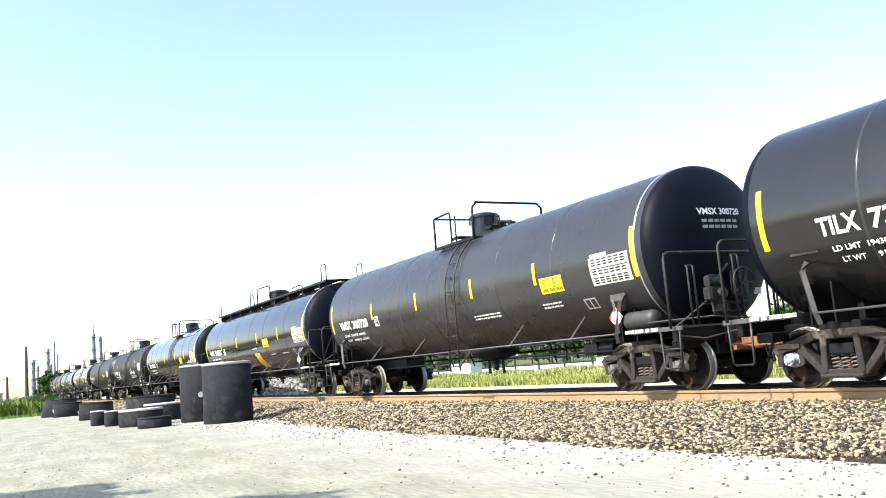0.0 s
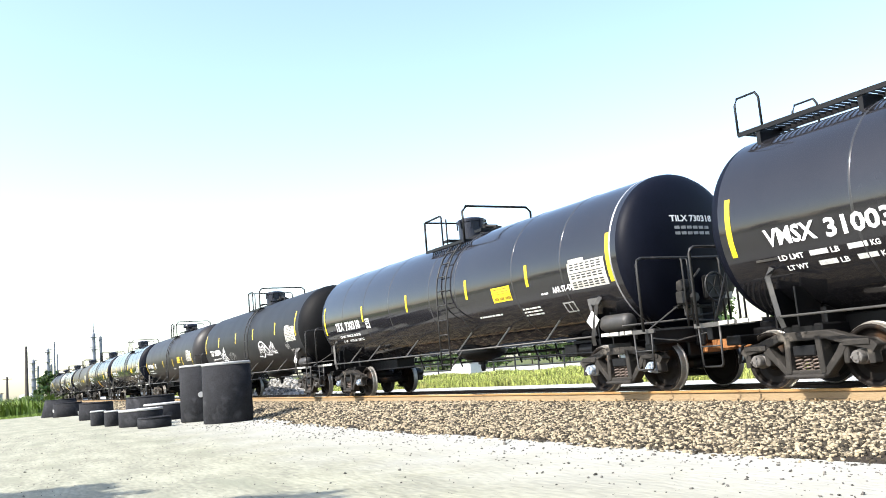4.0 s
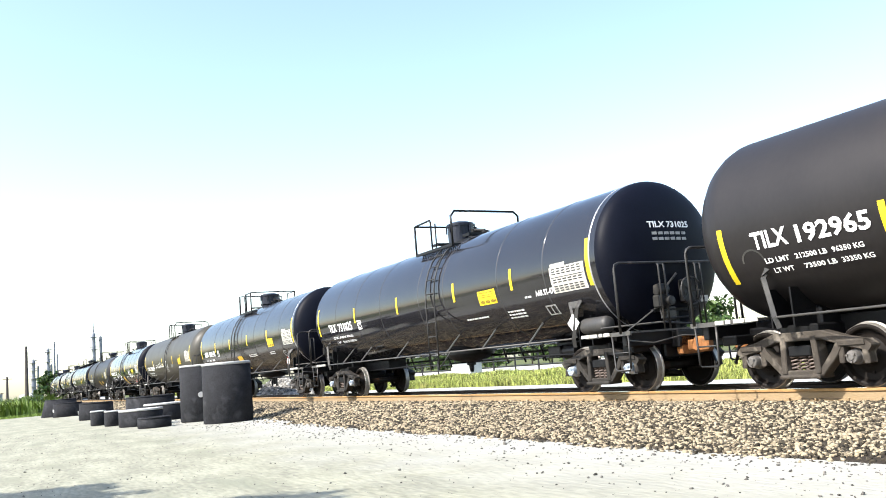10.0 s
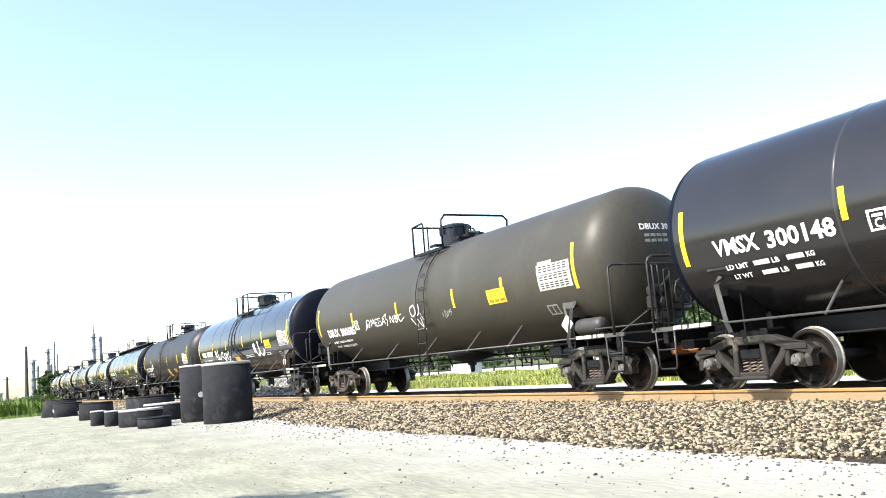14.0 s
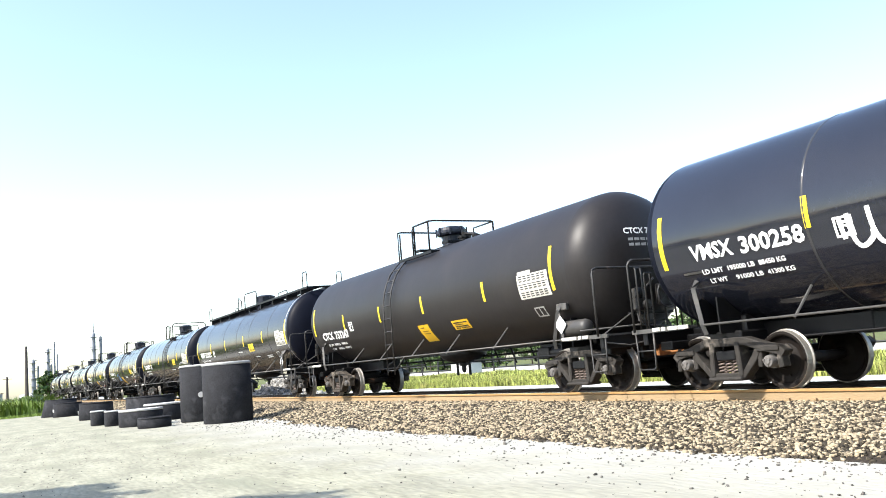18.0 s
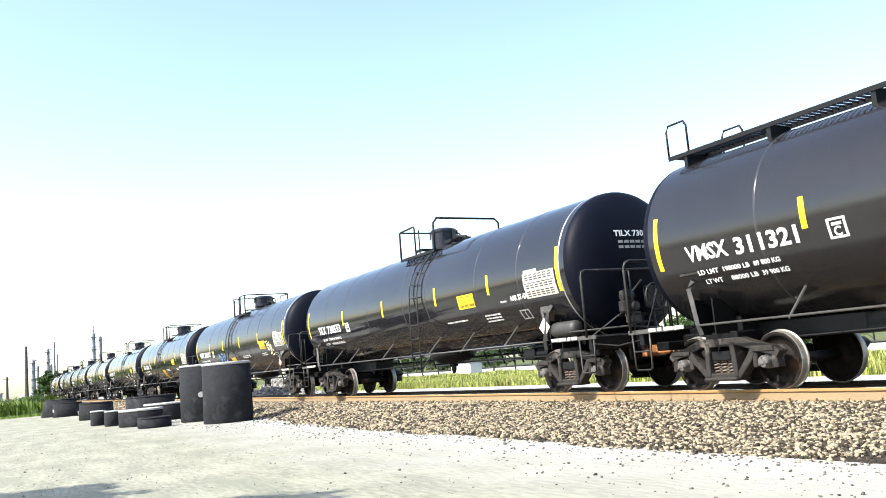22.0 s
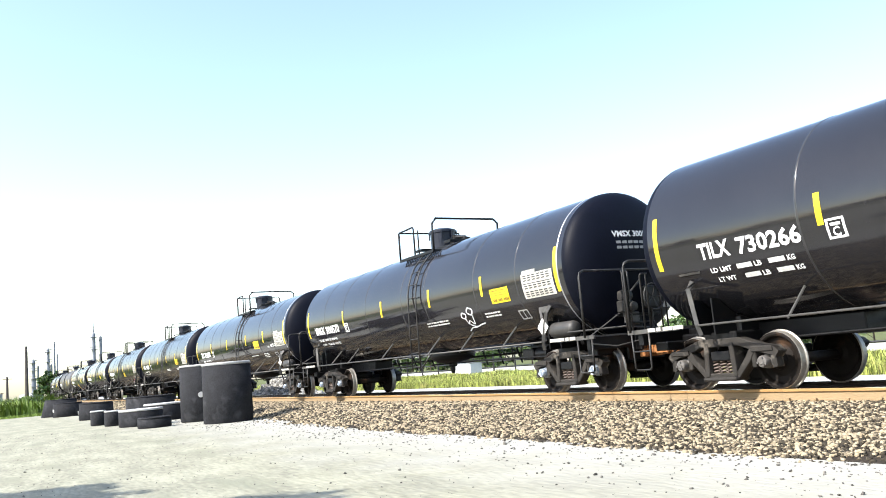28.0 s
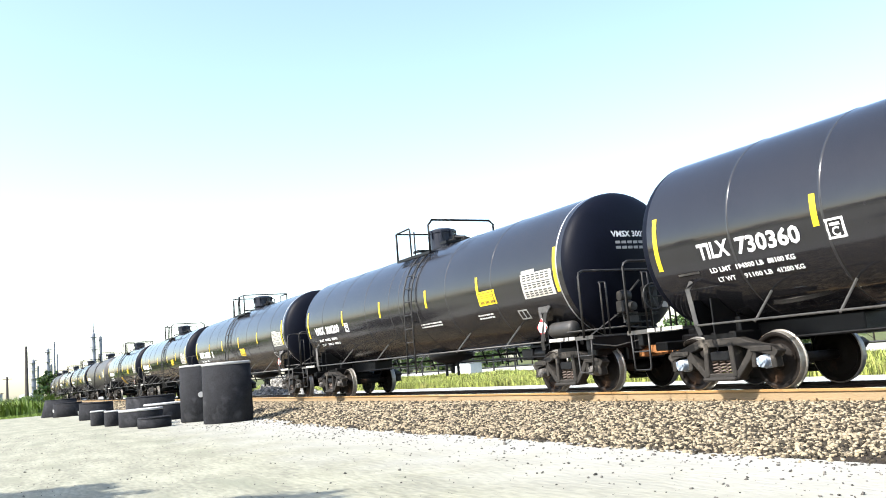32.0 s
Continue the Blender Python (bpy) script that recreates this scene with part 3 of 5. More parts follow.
def end_works(car, kind, s, head):
    """What stands on one end: platform, hoop, grab irons, steps, coupler. s: which end."""
    e = pose(-0.22 if s > 0 and kind in "MC" else 0, 0, 0, 0, 0, 0 if s > 0 else 180)

    def put_end(name, key, make, label=""):
        return put(name, once(key, make), car, e, label)
    put_end("stub_sill", "sill", lambda: mesh_of("stub_sill", block(block(block(B(), 4.6, 8.5, -0.32, 0.32, 0.78, 1.1, 0.02), 6.55, 7.25, -0.95, 0.95, 0.78, 0.98, 0.03), 6.6, 7.2, -0.75, 0.75, 0.95, 1.25, 0.03), M_STEEL))

    for k, (y, x) in enumerate(((-1, 6.7), (-1, 7.1), (1, 6.7), (1, 7.1))):
        def web():
            bm = B()
            beam(bm, [(x, 0.95), (x, 1.55)], 0.03, min(y * 0.7, y * 1.25), max(y * 0.7, y * 1.25))
            return mesh_of("saddle_web", bm, M_STEEL)
        put_end("saddle_web", ("saddle", k), web)
    put_end("end_platform", "endplat", lambda: mesh_of("end_platform", grating(7.25, 8.54, -1.5, 1.5, 1.14), M_ROD), "grey grating end platform")
    for y in (-1, 1):
        put_end("corner_marking", ("cornermark", y), lambda: corner_marking(y), "white reflective bars on the platform edge")
    hoop = [(8.37, -1.6, 1.1), (8.37, -1.6, 2.3), (8.37, -1.57, 2.38), (8.37, -1.48, 2.42), (8.37, 1.48, 2.42), (8.37, 1.57, 2.38), (8.37, 1.6, 2.3), (8.37, 1.6, 1.1)]
    put_end("end_handrail", "hoop", lambda: mesh_of("end_handrail", tube(B(), hoop, 0.026, 6), M_DUSTY, True), "black bent pipe end handrail")
    for k, (y, z) in enumerate(((-1.12, 2.15), (0.0, 2.33), (1.05, 2.15)) if kind in "VW" else ((-0.55, 2.36), (0.4, 2.36))):
        put_end("grab_iron", ("grab", kind in "VW", k), lambda: mesh_of("grab_iron", tube(B(), [(8.42, y, 1.1), (8.42, y, z), (8.39, y, z + 0.03), (8.39, y + 0.14, z + 0.03), (8.42, y + 0.14, z), (8.42, y + 0.14, 1.1)], 0.02, 6), M_DUSTY, True))
    if kind == "R":
        for y in (-1, 1):
            put_end("brace", ("brace", y), lambda: mesh_of("brace", rod(B(), (8.37, y * 1.22, 1.12), (8.37, y * 0.6, 2.41), 0.018, 6), M_DUSTY, True))
    for y in (-1.5, 1.5):
        put_end("step", ("step", y), lambda: mesh_of("step", tube(tube(B(), [(8.0, y, 1.1), (8.02, y, 0.47), (8.06, y, 0.43), (8.4, y, 0.43), (8.44, y, 0.47), (8.46, y, 1.1)], 0.02, 6), [(8.02, y, 0.76), (8.44, y, 0.76)], 0.016, 6), M_DUSTY, True))

    for y in (-1, 1):
        put_end("end_strap", ("strap", y), lambda: mesh_of("end_strap", tube(B(), [(6.98, y * 1.35, 1.85), (6.98, y * 1.46, 1.72), (6.83, y * 1.5, 1.12), (6.8, y * 1.46, 0.95)], 0.05, 4), M_STRAP), "grey steel strap from the tank to the side rod")

    def coupler():
        bm = B()
        block(bm, 8.3, 8.75, -0.1, 0.1, 0.7, 0.9, 0.02)
        block(bm, 8.7, 8.95, -0.17, 0.14, 0.66, 0.95, 0.04)
        block(bm, 8.9, 9.07, -0.17, -0.04, 0.68, 0.93, 0.03)
        block(bm, 8.35, 8.5, -0.26, 0.26, 0.64, 1.0, 0.02)
        return mesh_of("coupler", bm, M_RUST)
    put_end("end_sill", "endsill", lambda: mesh_of("end_sill", block(block(block(B(), 8.22, 8.34, -1.46, 1.46, 0.86, 1.12, 0.015), 7.4, 8.3, -0.5, 0.5, 0.6, 1.0, 0.03), 7.9, 8.2, -1.2, 1.2, 0.74, 0.9, 0.02), M_STEEL), "black end sill under the platform")
    put_end("coupler", "coupler", coupler, "rusty knuckle coupler")
    put_end("air_hose", "hose", lambda: mesh_of("air_hose", tube(B(), [(8.45, 0.3, 0.8), (8.65, 0.32, 0.72), (8.8, 0.25, 0.5), (8.95, 0.12, 0.42), (9.05, 0.02, 0.44)], 0.028, 8), M_STEEL, True))
    put_end("cut_lever", "lever", lambda: mesh_of("cut_lever", tube(B(), [(8.4, -1.45, 0.98), (8.45, -0.9, 0.9), (8.6, -0.3, 1.0), (8.75, -0.05, 0.97)], 0.014, 5), M_ROD, True))
    if s > 0:
        def wheel():
            bm = B()
            tube(bm, [(8.44, 0.22 + 0.27 * math.cos(q), 1.85 + 0.27 * math.sin(q)) for q in (2 * math.pi * k / 20 for k in range(20))], 0.018, 5, True)
            for k in range(5):
                q = 2 * math.pi * k / 5
                rod(bm, (8.4, 0.22, 1.85), (8.44, 0.22 + 0.27 * math.cos(q), 1.85 + 0.27 * math.sin(q)), 0.012, 5)
            block(bm, 8.26, 8.4, 0.04, 0.4, 1.62, 2.08, 0.03)
            rod(bm, (8.33, 0.22, 1.66), (8.33, 0.22, 1.1), 0.025)
            return mesh_of("hand_brake", bm, M_DUSTY)
        put_end("hand_brake", "hb", wheel, "hand brake wheel on its gear box")

        def valve():
            bm = block(B(), 8.18, 8.4, -0.58, -0.28, 1.55, 1.8, 0.03)
            lathe(bm, [(0, -0.14), (0.1, -0.13), (0.12, -0.05), (0.12, 0.05), (0.1, 0.13), (0, 0.14)], 14, "Y", Matrix.Translation((8.3, -0.43, 1.9)))
            lathe(bm, [(0, -0.1), (0.09, -0.09), (0.09, 0.09), (0, 0.1)], 12, "X", Matrix.Translation((8.4, -0.36, 1.67)))
            tube(bm, [(8.3, -0.3, 1.95), (8.34, -0.12, 2.12), (8.3, 0.0, 2.2), (8.2, 0.1, 2.18)], 0.022, 6)
            tube(bm, [(8.3, -0.5, 1.56), (8.32, -0.5, 1.36), (8.3, -0.2, 1.34), (8.25, 0.3, 1.36), (8.2, 0.45, 1.2)], 0.024, 6)
            return mesh_of("brake_valve", bm, M_DUSTY)
        put_end("brake_valve", "bvalve", valve, "dusty brake control valve with bent pipes")
        put_end("brake_bracket", "bbracket", lambda: mesh_of("brake_bracket", block(block(B(), 8.14, 8.26, -0.62, 0.5, 1.48, 1.54, 0.01), 8.14, 8.24, -0.1, 0.02, 1.1, 1.5, 0.01), M_STEEL))
        put_end("notice_plate", "bplate", lambda: mesh_of("notice_plate", block(B(), 8.41, 8.42, 0.46, 0.66, 1.62, 1.74, 0.002), M_PANEL), "small pale notice plate")
        put_end("brake_rigging", "rig", lambda: mesh_of("brake_rigging", tube(tube(block(B(), 8.12, 8.26, -0.32, -0.05, 1.3, 1.57, 0.02), [(8.2, -1.3, 1.15), (8.22, -0.55, 1.55), (8.22, -0.3, 1.6)], 0.016, 5), [(7.7, -1.5, 1.25), (8.3, -0.5, 1.28), (8.35, 0.4, 1.2)], 0.02, 5), M_ROD))
        if kind in "MCTW":
            put_end("brake_reservoir", "res", lambda: mesh_of("brake_reservoir", lathe(B(), [(0, -0.42), (0.1, -0.41), (0.15, -0.36), (0.165, -0.3), (0.165, 0.3), (0.15, 0.36), (0.1, 0.41), (0, 0.42)], 20, "X", Matrix.Translation((7.35, -1.3, 1.33))), M_TANKGREY, True), "dark grey brake air reservoir")


def under_works(car, kind):
    def saucer():
        bm = lathe(B(), [(0, -0.2), (0.3, -0.19), (0.55, -0.13), (0.74, -0.03), (0.82, 0.1), (0.6, 0.2), (0, 0.2)], 28, "Z", Matrix.Translation((0.16, 0, 1.02)) @ Matrix.Diagonal((1, 0.8, 1, 1)))
        return mesh_of("skid", bm, M_STEEL, True)
    put("skid", once("skid", saucer), car, None, "black saucer-shaped skid round the bottom outlet")

    def outlet():
        bm = lathe(B(), [(0, -0.3), (0.05, -0.29), (0.07, -0.2), (0.07, -0.12), (0.13, -0.1), (0.13, 0.02), (0, 0.02)], 14, "Z", Matrix.Translation((0.14, 0, 0.84)))
        rod(bm, (0.14, -0.7, 0.82), (0.14, 0.7, 0.82), 0.02)
        return mesh_of("bottom_outlet", bm, M_STEEL)
    put("bottom_outlet", once("outlet", outlet), car, None, "black bottom outlet valve")
    if kind in "VCW":
        for x in (-0.22, 0.46):
            put("skid_prong", once("prong", lambda: mesh_of("skid_prong", block(B(), -0.03, 0.03, -0.035, 0.035, 0.47, 0.95, 0.012), M_STEEL)), car, pose(x, 0, 0))

    for k, (p, q, r) in enumerate((((-6, 0.35, 0.95), (6, 0.35, 0.95), 0.03), ((1.6, -0.5, 0.85), (5.9, -0.5, 0.8), 0.022), ((-5.9, -0.4, 0.8), (-1.4, -0.4, 0.85), 0.022))):
        put("brake_rod", once(("brod", k), lambda: mesh_of("brake_rod", rod(B(), p, q, r), M_STEEL)), car)
    for x in (1.5, 2.3, 3.2, 4.4, -1.6, -2.8, -4.0):
        put("rod_hanger", once("hanger", lambda: mesh_of("rod_hanger", rod(B(), (0, 0.2, 1.12), (0, 0.35, 0.7), 0.025), M_STEEL)), car, pose(x, 0, 0))
    put("brake_cylinder", once("bcyl", lambda: mesh_of("brake_cylinder", block(lathe(B(), [(0, -0.3), (0.16, -0.28), (0.16, 0.2), (0.19, 0.2), (0.19, 0.25), (0.05, 0.27), (0.04, 0.5), (0, 0.5)], 16, "X", Matrix.Translation((5.2, -0.3, 0.88))), 4.5, 4.95, -0.5, -0.1, 0.75, 1.02, 0.02), M_STEEL)), car, None, "black brake cylinder under the tank")


def rods_and_struts(car, places):
    for y in (-1.5, 1.5):
        put("side_rod", once(("siderod", y), lambda: mesh_of("side_rod", rod(B(), (-6.85, y, 1.113), (6.85, y, 1.113), 0.019, 8), M_ROD, True)), car, None, "thin grey side rod along the tank")
    for s in (-1, 1):
        me = once(("strut", s), lambda: mesh_of("strut", block(rod(B(), (0, s * 1.52, 1.08), (0.03, s * 1.03, 1.6), 0.02, 6), -0.04, 0.08, min(s * 0.98, s * 1.09), max(s * 0.98, s * 1.09), 1.57, 1.64, 0.005), M_ROD))
        for x in places:
            put("strut", me, car, pose(x, 0, 0))


TYPES = {  # platform, ladder place, stripes from the near end, seams, head, strut places, foot of ladder
    "T": ("T", 1.05, (0.03, 3.27, 6.4, 9.72, 12.35, 15.1), (1.68, 3.4, 5.22, 7.76, 9.17, 11.77, 13.6), "flanged", (-5.6, -4.12, -1.5, 1.5, 3.26, 5.22), 0.69),
    "W": ("W", 0.8, (0.03, 3.31, 6.28, 9.27, 11.96, 15.1), (1.51, 3.4, 5.2, 6.96, 7.62, 8.66, 10.38, 12.6), "flanged", (-4.6, -1.78, 3.14, 5.4), 0.62),
    "V": ("V", -0.76, (0.03, 3.0, 5.63, 8.6, 11.6, 15.0), (2.97, 4.65, 7.45, 8.03, 10.0, 11.62, 13.55), "flanged", (-5.0, -2.0, 2.05, 4.67), 1.05),
    "R": ("R", None, (0.03, 3.05, 5.9, 9.15, 12.05, 15.1), (2.2, 5.6, 8.0, 10.1, 12.9), "flanged", (-5.0, -2.9, -2.05, -0.2, 2.22, 4.67), 0.9),
    "M": ("N", 0.4, (0.1, 2.7, 5.8, 8.7, 10.9, 14.4), (), "round", (-4.9, -2.2, 0.2, 2.5, 4.35), 0.55),
    "C": ("V", -1.2, (0.1, 3.0, 5.7, 8.6, 11.4, 14.5), (), "round", (-4.3, -2.2, -0.09, 1.94, 4.22), 0.64),
}


MARKS = {"TILX": (0.66, 0.97), "VMSX": (0.9, 0.67), "DBUX": (0.98, 0.73), "CTCX": (0.95, 0.63)}  # width, and how far from the end it begins


def tank_car(kind, coat, mark, number, label, lid=False, red=False, blue=False, sub=None, sign=None, skewed=None, small_print=(), panel=True, art=(), drop=0, lead=None, stripe_deg=0.0, end_deg=None, at=None, second=None, small=False):
    plat, ladder, stripes, seams, head, struts, foot = TYPES[kind]
    stripes = at or stripes
    wide, usual = MARKS.get(mark, (0.9, 0.67))
    lead = lead or usual
    car = thing("tank_car", label, "tank car", None, "tank cars of the train")
    put("shell", once(("shell", head, coat.name), lambda: shell_mesh(head, coat)), car, pose(TANK_AT[head], 0, ZC))
    for s in (-1, 1):
        # flanged and matt black ends take the colours with shade painted in
        put("head", once(("head", head, s, coat.name if head == "round" else ""), lambda: head_mesh(head, s, P_END_SHADED if head == "flanged" else P_END_MATT_SHADED if coat is P_MATT else coat)), car, pose(TANK_AT[head], 0, ZC))
        end_works(car, kind, s, head)
        truck(car, s * 6.91 + (-0.1 if s > 0 and kind in "MC" else 0.12), red if s < 0 else not red and kind in "MC", blue)
    for e in seams:
        put("weld_seam", once("seam", seam_mesh), car, pose(e - 7.57, 0, ZC))
    if head == "flanged":
        put("head_seam", once("rim", lambda: mesh_of("head_seam", lathe(B(), [(RAD - 0.003, 7.575), (RAD + 0.005, 7.585), (RAD + 0.007, 7.6), (RAD + 0.004, 7.615), (RAD - 0.008, 7.63)], 96, "X"), M_ALU, True)), car, pose(0, 0, ZC), "bright worn seam round the tank end")
    top_works(car, plat, lid)
    if ladder is not None:
        add_ladder(car, ladder, foot)
    else:
        bm = B()
        for y in (0.55, 0.98):
            tube(bm, [(8.36, y, 1.1), (8.36, y, 2.9), (8.34, y, 3.6), (8.25, y * 0.95, 4.1), (8.2, y * 0.9, 4.24)], 0.02, 6)
        for k in range(7):
            rod(bm, (8.36, 0.55, 1.4 + k * 0.25), (8.36, 0.98, 1.4 + k * 0.25), 0.014, 5)
        part("end_ladder", bm, M_DUSTY, car, "black ladder up the tank end", True)
    under_works(car, kind)
    rods_and_struts(car, struts)
    # markings
    for k, e in enumerate(stripes):
        long = k in (0, len(stripes) - 1)
        d = (stripe_deg or -2) if not long else -1.7 if end_deg is None and stripe_deg == 0 else stripe_deg if end_deg is None else end_deg
        h = 17.6 if long else 8.8
        st = put("reflective_stripe", once(("stripe", long), lambda: patches("reflective_stripe", [(-0.052, 0.052, -h, h)], M_YELLOW)), car, None, "yellow reflective stripe")
        st.matrix_basis = Matrix.Translation((0, 0, ZC)) @ Matrix.Translation((e - 7.57, 0, 0)) @ pose(0, 0, 0, -d) @ Matrix.Translation((0, 0, -ZC))
    x = -7.57 + 0.75
    if number:
        side_text("reporting_mark", mark, lead - 7.57, -12 - drop, wide, 0.27, M_WHITE, car, "white stencilled reporting mark")
        side_text("car_number", number, lead + wide + 0.15 - 7.57, -12.5 - drop, 1.19, 0.28, M_WHITE, car, "white stencilled car number")
        p, f = letters(mark + " " + number, 1.06, 0.13)
        hm = raw("head_mark", [(head_x(head, math.hypot(a - 0.55, b + 0.5)) + 0.012, a - 0.55, ZC + 0.5 + b) for a, b in p], f, M_WHITE)
        put("head_mark", hm, car, None, "small white stencil on the tank end")
    else:
        put("reporting_mark", once("markbars", lambda: patches("reporting_mark", [(x, x + 0.88, -17, -6), (x + 1.08, x + 2.25, -18, -7)], M_WHITE)), car)
    V, F = [], []
    for r in range(2):
        for k in range(6):
            y0, z0 = -0.48 + k * 0.15, ZC + 0.36 - r * 0.11
            b = len(V)
            for y, z in ((y0, z0), (y0 + 0.12, z0), (y0 + 0.12, z0 + 0.06), (y0, z0 + 0.055)):
                V.append((head_x(head, math.hypot(y, z - ZC)) + 0.014, y, z))
            F.append((b, b + 1, b + 2, b + 3))
    tagged(put("head_lettering", once(("headbars", head), lambda: raw("head_lettering", V, F, M_FADED)), car), kind="stuff")
    for k, (lead_word, w) in enumerate((("LD LMT", 0.44), ("LT WT", 0.36))):
        x0, deg = lead - 7.57 + 0.13 + 0.08 * k, -24.5 - drop - 6.6 * k
        side_text("weight_stencil", lead_word, x0, deg, w, 0.085, M_WHITE, car)
        if sub:
            words = sub[k].split()
            side_text("weight_stencil", " ".join(words[2:4]), x0 + 0.54, deg, 0.54, 0.085, M_WHITE, car)
            side_text("weight_stencil", " ".join(words[4:]), x0 + 1.16, deg, 0.5, 0.085, M_WHITE, car)
        else:
            for c, unit in ((0.54, "LB"), (1.16, "KG")):
                put("weight_bar", once("weightbar", lambda: patches("weight_bar", [(0, 0.3, -1.5, 1.5)], M_NOTE)), car, Matrix.Translation((x0 + c, 0, ZC)) @ pose(0, 0, 0, -deg) @ Matrix.Translation((0, 0, -ZC)))
                side_text("weight_stencil", unit, x0 + c + 0.35, deg, 0.14, 0.085, M_WHITE, car)

    def plate():
        return patches("plate_box", [(2.62, 2.92, -9.4, -8.2), (2.62, 2.92, -19.2, -18), (2.62, 2.66, -19.2, -8.2), (2.88, 2.92, -19.2, -8.2), (2.69, 2.85, -12.2, -10.6)], M_WHITE, 0.007)
    pl = put("plate_box", once("platebox", plate), car, pose(x + (0.03 if stripe_deg > -5 else -0.25), 0, 0))
    side_text("plate_letter", "C", 2.71, -15.4, 0.12, 0.14, M_WHITE, pl)
    if panel:
        px = stripes[-1] - 7.57 - 1.27

        def chart():
            r = [(0.08 + 0.17 * a, 0.2 + 0.17 * a, d, d + 1.0) for d in (-5.3, -7.2, -9.1, -13.6, -15.5, -18.6, -20.4, -22.2) for a in range(6) if (a, d) != (0, -9)]
            return r + [(0.04, 1.12, -11.6, -11.0)]
        pn = put("data_panel", once("panel", lambda: patches("data_panel", [(0, 1.15, -23.5, -3.2), (0.05, 0.55, -3.3, -0.5)], M_PANEL, 0.006)), car, Matrix.Translation((px, 0, ZC)) @ pose(0, 0, 0, -7 if kind == "M" else -3) @ Matrix.Translation((0, 0, -ZC)), "white data panel with rows of small stencils")
        tagged(put("data_lettering", once("chart", lambda: patches("data_lettering", chart(), M_BLACKINK, 0.01)), pn), kind="stuff")
    if kind == "T" and mark == "TILX":
        side_text("standard_mark", "AAR ST-470", 13.18 - 7.57, -17.5, 0.72, 0.13, M_WHITE, car)
    if sign is not False:
        sx, sd = sign if sign else (11.25, -12.5)
        sg = put("warning_sign", once("sign", lambda: patches("warning_sign", [(-0.39, 0.39, -6.4, 6.4)], M_YELLOW, 0.006)), car, Matrix.Translation((sx - 7.57, 0, ZC)) @ pose(0, 0, 0, -sd) @ Matrix.Translation((0, 0, -ZC)), "yellow emergency sign with dark lettering")
        tagged(put("sign_lettering", once("signbars", lambda: patches("sign_lettering", [(-0.32, -0.04, 4.3, 4.9), (0.0, 0.3, 4.3, 4.9), (-0.34, 0.3, 2.2, 2.6), (-0.26, 0.3, 0.4, 0.8)] + [(-0.3 + 0.056 * i, -0.26 + 0.056 * i, -4.9, -2.4) for i in range(12) if i not in (3, 7)], M_INK_BROWN, 0.01)), sg), kind="stuff")
    if skewed is not None:
        kx = skewed - 7.57
        sk = put("skewed_sign", once(("skew", small), lambda: patches("skewed_sign", [(-0.3, 0.3, -48.5, -27, -0.02)] if small else [(-0.37, 0.37, -56, -26, -0.1)], M_AMBER, 0.007)), car, pose(kx + 0.03, 0, 0), "amber slanting sign low on the tank")
        tagged(put("sign_lettering", once(("skewbars", small), lambda: patches("sign_lettering", [(-0.2, 0.02, -31, -29.6), (-0.16, 0.16, -35, -34), (-0.14, 0.18, -38, -37)] if small else [(-0.12, 0.15, -35.5, -34.5), (-0.1, 0.2, -40, -39.4), (-0.08, 0.22, -42, -41.4), (-0.06, 0.1, -45, -44.4)], M_INK_BROWN, 0.011)), sk), kind="stuff")
    if second:
        s2 = put("warning_sign", once("amber", lambda: patches("warning_sign", [(-0.41, 0.41, -5.2, 5.2)], M_AMBER, 0.006)), car, Matrix.Translation((second[0] - 7.57, 0, ZC)) @ pose(0, 0, 0, -second[1]) @ Matrix.Translation((0, 0, -ZC)), "amber sign with dark lettering")
        tagged(put("sign_lettering", once("amberbars", lambda: patches("sign_lettering", [(-0.34, 0.34, 2.0, 3.2), (-0.3, 0.1, 0.2, 1.0), (-0.3, 0.32, -2.2, -1.0)] + [(-0.33 + 0.07 * i, -0.28 + 0.07 * i, -4.3, -2.9) for i in range(10) if i != 3], M_BLACKINK, 0.01)), s2), kind="stuff")
    for nx, nd, nw, rows in small_print:
        nx -= 7.57
        rects = []
        for r in range(rows):
            c = 0.0
            for w in (0.11, 0.16, 0.09, 0.2, 0.14, 0.24, 0.1, 0.17, 0.2, 0.3):
                if c + w > nw:
                    break
                rects.append((nx - nw / 2 + c, nx - nw / 2 + c + w - 0.03, nd - 3 * r - 0.75, nd - 3 * r + 0.75))
                c += w
        tagged(put("stencil_note", patches("stencil_note", rects, M_NOTE), car), kind="stuff")
    # seat of the strap at the hind end: a thin raised lip
    def lip():
        if head == "flanged":
            return patches("strap_pad", [(-0.24, 0.24, -0.7, 0.7)], M_STRAP, 0.012)
        V, F = ribbon([[(0.2 * math.cos(q), 0.2 * math.sin(q)) for q in (math.pi * i / 8 for i in range(9))]], 0, 0, 0.03)
        return raw("strap_pad", V, F, M_STRAP)
    put("strap_pad", once(("lip", head), lip), car, Matrix.Translation(((0.62 if head == "flanged" else 0.42) - 7.57, 0, ZC)) @ pose(0, 0, 0, 24) @ Matrix.Translation((0, 0, -ZC)))
    # placard and its bracket
    br = part("placard_bracket", block(tube(B(), [(6.65, -1.36, 1.82), (6.8, -1.46, 1.62), (6.87, -1.47, 1.13)], 0.035, 4), 6.63, 6.97, -1.4, -1.32, 1.72, 1.86, 0.01), M_ROD, car, "bent steel placard bracket") if not CACHE.get("placard") else put("placard_bracket", CACHE["placard"], car, None, "bent steel placard bracket")
    CACHE["placard"] = br.data
